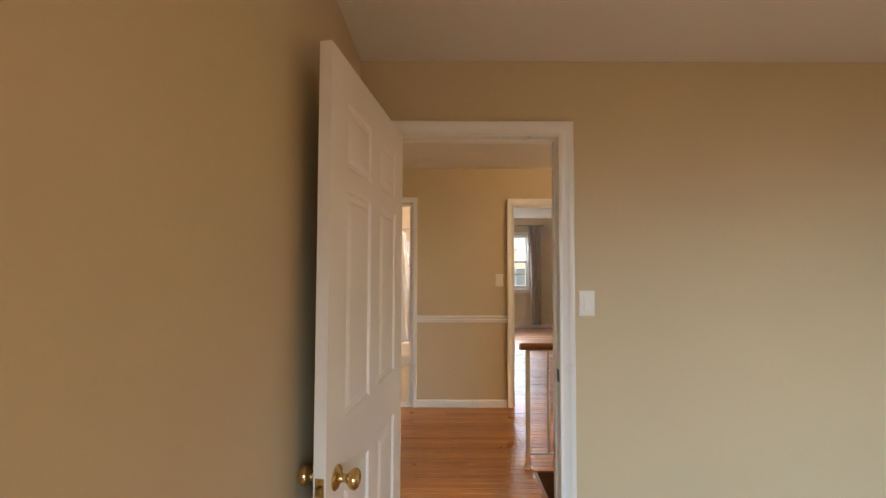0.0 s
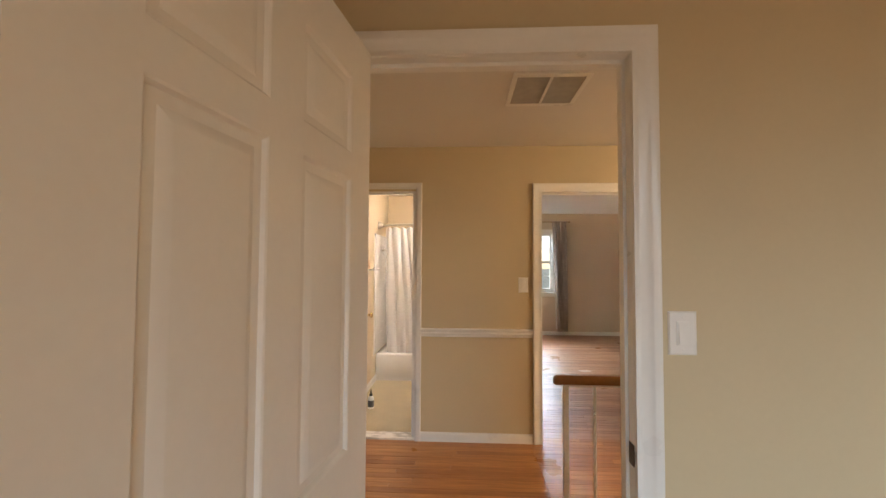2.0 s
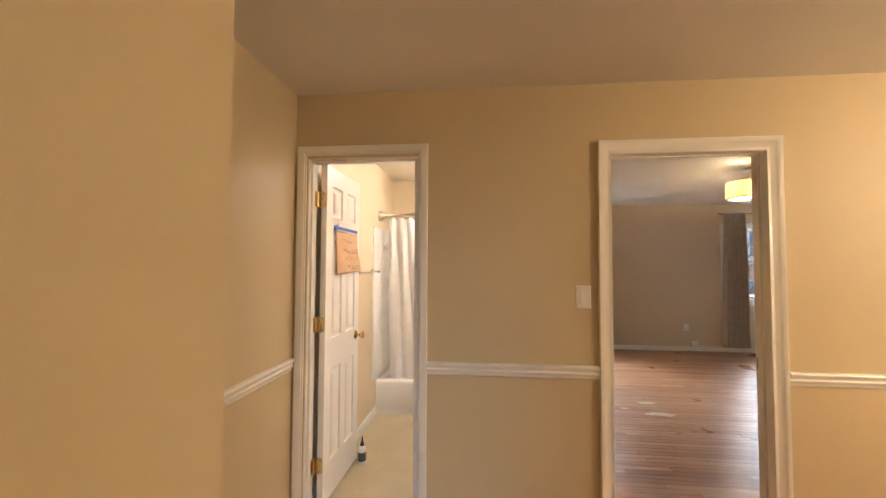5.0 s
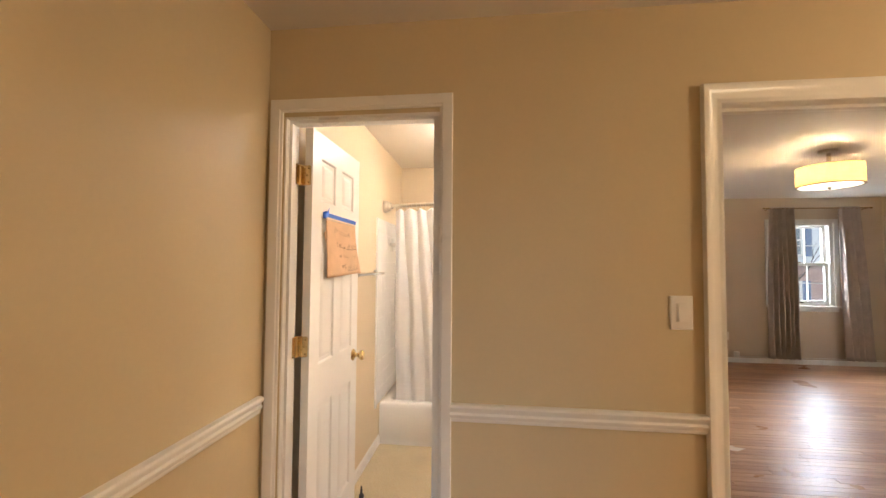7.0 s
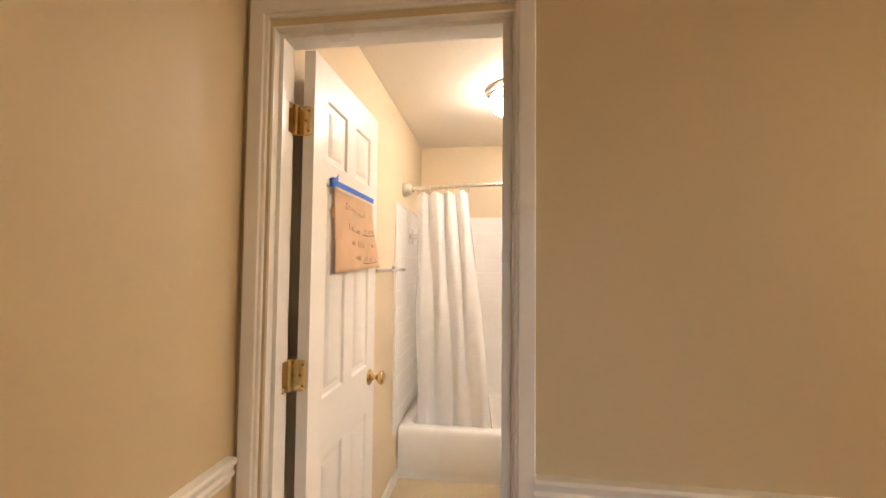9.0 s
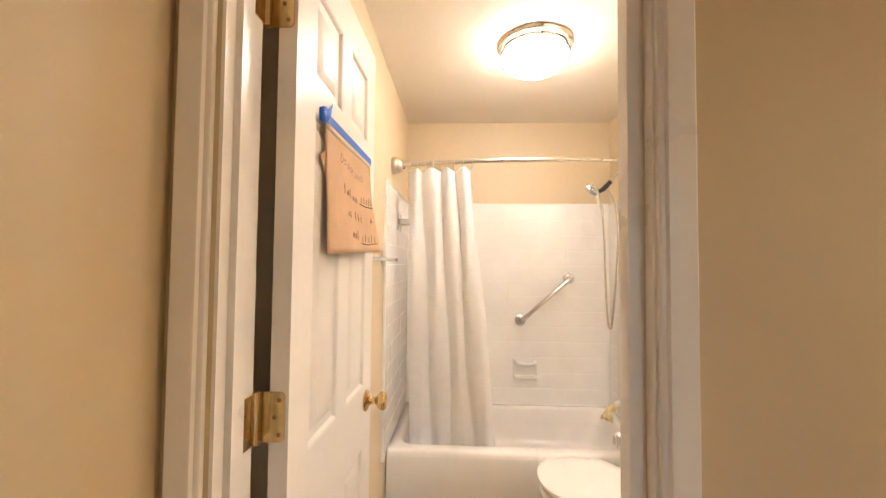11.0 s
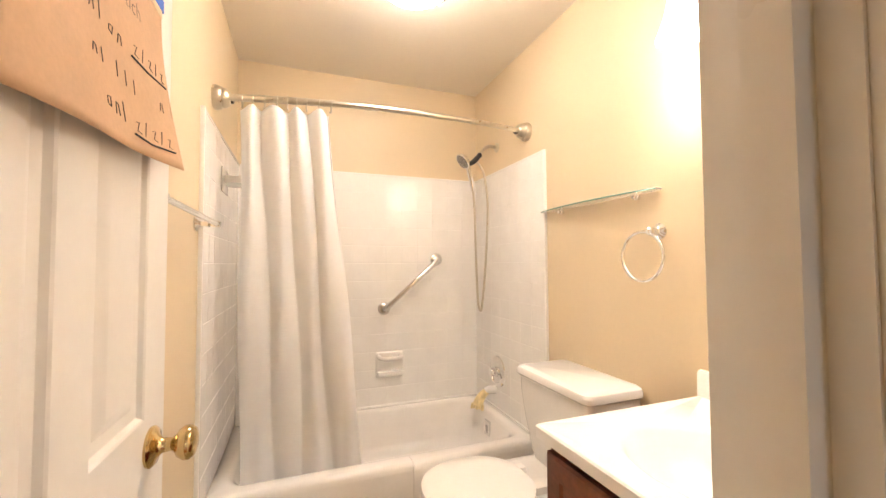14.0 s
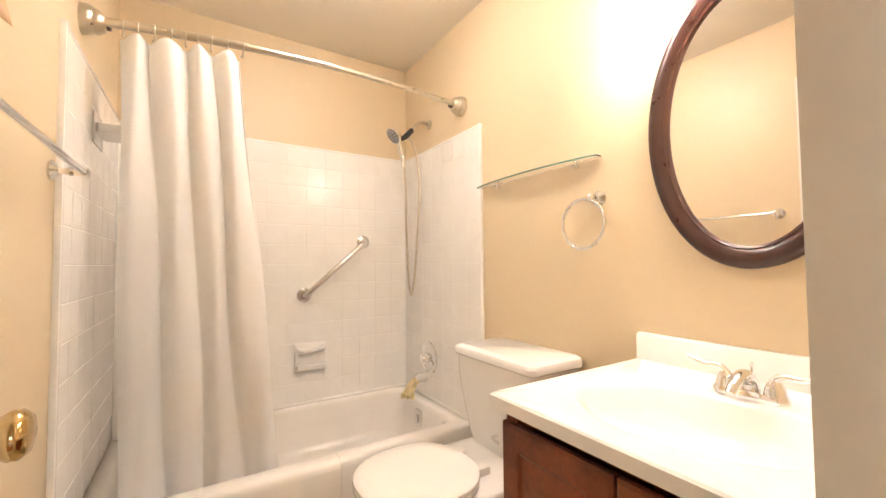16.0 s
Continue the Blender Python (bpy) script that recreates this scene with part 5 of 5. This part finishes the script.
part("lining", loft([[(1.97 + 0.03 * v + 0.006 * math.sin(9 * v), 0.005 * math.sin(7 * v), 1.9 - 1.78 * v), (2.10, 0.0, 1.9 - 1.78 * v),
                      (2.10, 0.002, 1.9 - 1.78 * v), (1.97 + 0.03 * v + 0.006 * math.sin(9 * v), 0.005 * math.sin(7 * v) + 0.002, 1.9 - 1.78 * v)]
                     for v in [i / 16 for i in range(17)]]), DRAPELINING, lin)
drape(4.07, 4.41, 4.02, 4.44, 0.090, 2.315, 6, 5, "long taupe drape hanging beside the window")
drape(5.00, 5.28, 5.05, 5.42, 0.090, 2.315, 5, 9, "long taupe drape hanging beside the window")

drum = thing("ceiling_lamp", (2.91, 6.02, FH), "semi-flush ceiling lamp with a cream drum shade", "ceiling lamp")
part("canopy", lathe([(0.001, 0), (0.066, 0), (0.068, -0.008), (0.060, -0.020), (0.020, -0.024), (0.001, -0.024)], 32), NICKEL, drum)
part("stem", tube([(0, 0, -0.02), (0, 0, -0.12)], 0.017, 18), NICKEL, drum)
part("shade", lathe([(0.221, -0.145), (0.224, -0.145), (0.226, -0.315), (0.223, -0.315)], 56), SHADE, drum, "cream fabric drum shade, lit from within")
part("diffuser", lathe([(0.001, -0.326), (0.12, -0.325), (0.221, -0.316), (0.221, -0.312), (0.001, -0.318)], 56), DIFFUSER, drum)
part("finial", lathe([(0.001, -0.325), (0.018, -0.327), (0.014, -0.336), (0.007, -0.345), (0.001, -0.350)], 20), NICKEL, drum)

for z in (-0.146, -0.314):
    part("rim_band", lathe([(0.2225, z - 0.003), (0.2275, z - 0.003), (0.2275, z + 0.003), (0.2225, z + 0.003)], 56), BRASS_OLD, drum, "thin dark rim of the shade")

side_door = six_panel_door("closet_door", 0.76, 2.022, "closed white six-panel door in the front room")
side_door.matrix_basis = pose(FX1 - 0.004, 8.06, 0.012, 0, 0, -90) @ pose(0, -0.035, 0)
cas = casing_run(0, 0.76, 2.04, 0, -1, COLONIAL)
bmesh.ops.transform(cas, matrix=pose(FX1, 8.06, 0, 0, 0, -90), verts=cas.verts[:])
structure("trim_closet_door", cas, TRIM, "white moulded casing round the closet door", "casing", 38)
for z in (1.82, 0.25):
    part("hinge", tube([(0.0, -0.006, z - 0.045), (0.0, -0.006, z + 0.045)], 0.006, 10), BRASS_OLD, side_door)

boxcab = thing("cable_box", (3.62, FY1 - 0.013, 0.082), "small white cable box on the baseboard", "cable box")
part("case", box(-0.034, 0.034, -0.030, 0.012, 0.004, 0.082, 0.008), SWITCH, boxcab)
part("cable", tube(spline([(0.03, -0.010, 0.020), (0.10, -0.006, 0.012), (0.6, -0.004, 0.010), (1.2, -0.004, 0.014), (1.98, -0.004, 0.010)], 6), 0.0045, 8), SWITCH, boxcab)


# ---- outside the windows ----
def bare_tree(place, height, seed):
    t = thing("tree", place, "bare winter tree outside the window", "tree", "trees")
    rnd = random.Random(seed)
    trunk = bmesh.new()
    limbs = bmesh.new()

    def grow(p, d, length, r, depth):
        pts, radii = [p], [r]
        for i in range(5):
            d = (d + Vector((rnd.uniform(-0.22, 0.22), rnd.uniform(-0.22, 0.22), rnd.uniform(-0.06, 0.16)))).normalized()
            pts.append(pts[-1] + d * length / 5)
            radii.append(r * (1 - 0.11 * (i + 1)))
        tube(pts, r, 6, bm=trunk if depth == 0 else limbs, radii=radii)
        if depth < 4:
            for i in range(3 if depth else 5):
                k = rnd.randint(2, 5)
                nd = (d + Vector((rnd.uniform(-1, 1), rnd.uniform(-1, 1), rnd.uniform(-0.15, 0.7)))).normalized()
                grow(pts[k], nd, length * rnd.uniform(0.5, 0.72), radii[k] * 0.62, depth + 1)

    grow(Vector((0, 0, 0)), Vector((0, 0, 1)), height * 0.45, height * 0.022, 0)
    part("trunk", trunk, BARK, t)
    part("branches", limbs, BARK, t)


bare_tree((2.6, 17.0, -3.4), 10.0, 3)
bare_tree((7.8, 16.0, -3.4), 9.0, 5)
bare_tree((9.5, 19.5, -3.4), 11.0, 8)

BRICK = material("weathered_pink_brick", (0.50, 0.34, 0.29), 0.85, vary=0.2, scale=3, fine=0.25, fine_scale=14, bump=0.3, bump_scale=30)
SIDING = material("white_clapboard_paint", (0.74, 0.75, 0.76), 0.6, vary=0.05, scale=2)
SHUTTER = material("slate_blue_shutter_paint", (0.18, 0.23, 0.34), 0.6, vary=0.1)
ROOFING = material("grey_asphalt_shingle", (0.14, 0.135, 0.13), 0.9, vary=0.25, scale=4)
DARKPANE = material("dark_reflecting_pane", (0.22, 0.25, 0.28), 0.08)
HEDGE = material("evergreen_hedge_leaf", (0.09, 0.12, 0.06), 0.8, vary=0.3, scale=6)


def neighbour_house(x0, x1, y0, y1):
    """Two-storey house across the garden: brick below, clapboard above."""
    t = thing("house", (0, 0, 0), "two-storey pink brick and white clapboard house across the garden", "house")
    part("lower_wall", box(x0, x1, y0, y1, -3.4, 1.55), BRICK, t, "pink brick ground storey")
    up = part("upper_wall", box(x0 - 0.1, x1 + 0.1, y0 - 0.12, y1, 1.55, 4.2), SIDING, t, "white clapboard upper storey")
    for i in range(16):
        z = 1.58 + 0.163 * i
        part("clapboard", loft([[(x, y0 - 0.12, z), (x, y0 - 0.15, z), (x, y0 - 0.124, z + 0.155), (x, y0 - 0.12, z + 0.155)] for x in (x0 - 0.1, x1 + 0.1)]), SIDING, up)
    part("roof", loft([[(x, y0 - 0.6, 4.15), (x, y1 + 0.4, 4.15), (x, y1 + 0.4, 4.25), (x, (y0 + y1) / 2, 6.4), (x, y0 - 0.6, 4.25)] for x in (x0 - 0.5, x1 + 0.5)]), ROOFING, t, smooth=0)
    for zc, y in ((-0.15, y0), (2.85, y0 - 0.15)):
        for i in range(4):
            xc = x0 + 2.0 + i * 3.4
            w = part("window", boxes((xc - 0.60, xc - 0.48, y - 0.07, y, zc - 0.85, zc + 0.85), (xc + 0.48, xc + 0.60, y - 0.07, y, zc - 0.85, zc + 0.85),
                                     (xc - 0.48, xc + 0.48, y - 0.07, y, zc + 0.73, zc + 0.85), (xc - 0.48, xc + 0.48, y - 0.09, y, zc - 0.85, zc - 0.75),
                                     (xc - 0.48, xc + 0.48, y - 0.05, y, zc - 0.04, zc + 0.04), (xc - 0.02, xc + 0.02, y - 0.045, y, zc - 0.75, zc + 0.73)), TRIM, t)
            part("pane", box(xc - 0.47, xc + 0.47, y - 0.03, y - 0.005, zc - 0.74, zc + 0.72), DARKPANE, w)
            for s in (-1, 1):
                part("shutter", box(xc + s * 0.83 - 0.20, xc + s * 0.83 + 0.20, y - 0.05, y - 0.002, zc - 0.85, zc + 0.85, 0.01), SHUTTER, t)


def hedge(x0, x1, y, top, seed):
    t = thing("hedge", (0, 0, 0), "dark evergreen shrubs in front of the house", "hedge")
    rnd = random.Random(seed)
    bm = bmesh.new()
    for _ in range(1500):
        c = Vector((rnd.uniform(x0, x1), y + rnd.gauss(0, 0.45), -3.4 + (top + 3.4) * rnd.random() ** 0.7 + rnd.gauss(0, 0.12)))
        d = Vector((rnd.uniform(-1, 1), rnd.uniform(-1, 1), rnd.uniform(-0.2, 1))).normalized() * rnd.uniform(0.22, 0.5)
        n = d.orthogonal().normalized() * rnd.uniform(0.07, 0.14)
        bm.faces.new([bm.verts.new(q) for q in (c, c + d * 0.5 + n, c + d, c + d * 0.5 - n)])
    part("foliage", bm, HEDGE, t, smooth=0)


neighbour_house(10.5, 25.0, 25.0, 33.0)
hedge(9.0, 22.0, 22.5, -0.9, 6)

# ---- pieces: floor strips and wall tiles ----
def unit_piece(name, mat, bevel):
    """A unit block with eased upper edges, shared by all alike pieces."""
    b = bevel
    return finish(loft([[(x, y, z) for x, y in ((-0.5 + i, -0.5 + j), (0.5 - i, -0.5 + j), (0.5 - i, 0.5 - j), (-0.5 + i, 0.5 - j))]
                        for i, j, z in ((0, 0, -0.5), (0, 0, 0.30), (b * 0.05, b, 0.5))]), name, mat, 0)


STRIP = 0.0572


def strip_runs(x0, x1, y0, y1, seed):
    rnd = random.Random(seed)
    y = y0
    while y < y1 - 0.004:
        w = min(STRIP, y1 - y)
        x = x0
        first = True
        while x < x1 - 0.001:
            length = rnd.uniform(0.25, 1.25) if first else rnd.uniform(0.45, 1.7)
            first = False
            e = x1 if x1 - (x + length) < 0.22 else x + length
            yield x, e, y, y + w, rnd.uniform(-0.0004, 0.0004)
            x = e
        y += w


def lay(parent, runs, me, limit=300):
    rest = []
    for n, (x0, x1, y0, y1, dz) in enumerate(runs):
        if n >= limit:
            rest.append((x0, x1, y0, y1, dz))
            continue
        ob = new("plank", me)
        ob.parent = parent
        ob.matrix_basis = Matrix.LocRotScale(((x0 + x1) / 2, (y0 + y1) / 2, -0.005 + dz), None, (x1 - x0 - 0.0006, y1 - y0 - 0.0007, 0.010))
    return rest


hall_me = unit_piece("plank", OAK, 0.018)
runs = list(strip_runs(-0.985, 0.665, 2.226, 3.75, 1)) + list(strip_runs(-0.335, 0.665, 1.78, 2.226, 2)) + list(strip_runs(0.665, 2.6, 2.555, 3.75, 3))
runs += list(strip_runs(D3[0] + 0.006, D3[1] - 0.006, 3.75, 3.855, 4)) + list(strip_runs(D1[0] + 0.006, D1[1] - 0.006, 1.76, 1.78, 6))
lay(floor_hall, runs, hall_me)
front_me = unit_piece("plank", OAK_FRONT, 0.018)
runs = [r for r in strip_runs(FX0, FX1, 3.855, FY1, 5)]
near = [r for r in runs if r[0] < 4.2 and r[2] < 7.6]
far = [r for r in runs if not (r[0] < 4.2 and r[2] < 7.6)]
far += lay(floor_front, near, front_me)
bm = bmesh.new()
for x0, x1, y0, y1, dz in far:
    add_box(bm, x0 + 0.0003, x1 - 0.0003, y0 + 0.0004, y1 - 0.0003, -0.010, dz)
rest = part("plank_field", bm, OAK_FRONT_FAR, floor_front, smooth=0)
tagged(rest, "", "", "", "stuff")
for x, y, sx, sy, seed in ((1.78, 5.93, 0.11, 0.045, 1), (1.78, 5.62, 0.14, 0.06, 2), (1.50, 5.75, 0.05, 0.03, 3)):
    rnd = random.Random(seed)
    ring = [(x + sx * math.cos(a / 14 * 6.283) * rnd.uniform(0.6, 1.15), y + sy * math.sin(a / 14 * 6.283) * rnd.uniform(0.6, 1.15)) for a in range(14)]
    part("worn_patch", loft([[(p[0], p[1], z) for p in ring] for z in (0.0008, 0.0012)]), STAIN, floor_front, "scuffed bare patch in the finish", smooth=0)

tile_me = unit_piece("tile", TILE, 0.022)


def tile_wall(parent, width, matrix, seed):
    """Square tiles in straight courses from the tub up; matrix maps (along, up, out) into the parent."""
    rnd = random.Random(seed)
    rows = int(round((TZ1 - TZ0) / TS))
    th = (TZ1 - TZ0) / rows
    cols = int(round(width / TS))
    tw = width / cols
    for r in range(rows):
        for c in range(cols):
            ob = new("tile", tile_me)
            ob.parent = parent
            tilt = pose(0, 0, 0, rnd.uniform(-0.45, 0.45), rnd.uniform(-0.45, 0.45), 0)
            ob.matrix_basis = matrix @ Matrix.Translation((tw * (c + 0.5), TZ0 + th * (r + 0.5), 0.0085)) @ tilt @ Matrix.Diagonal((tw - 0.0016, th - 0.0016, 0.005, 1))


tile_wall(surround_n, BX1 - BX0 - 0.024, Matrix(((1, 0, 0, 0.012), (0, 0, -1, 0), (0, 1, 0, 0), (0, 0, 0, 1))), 1)
tile_wall(surround_e, 0.80, Matrix(((0, 0, -1, 0), (-1, 0, 0, 0), (0, 1, 0, 0), (0, 0, 0, 1))), 2)
tile_wall(surround_w, 0.85, Matrix(((0, 0, 1, 0), (-1, 0, 0, 0), (0, 1, 0, 0), (0, 0, 0, 1))), 3)
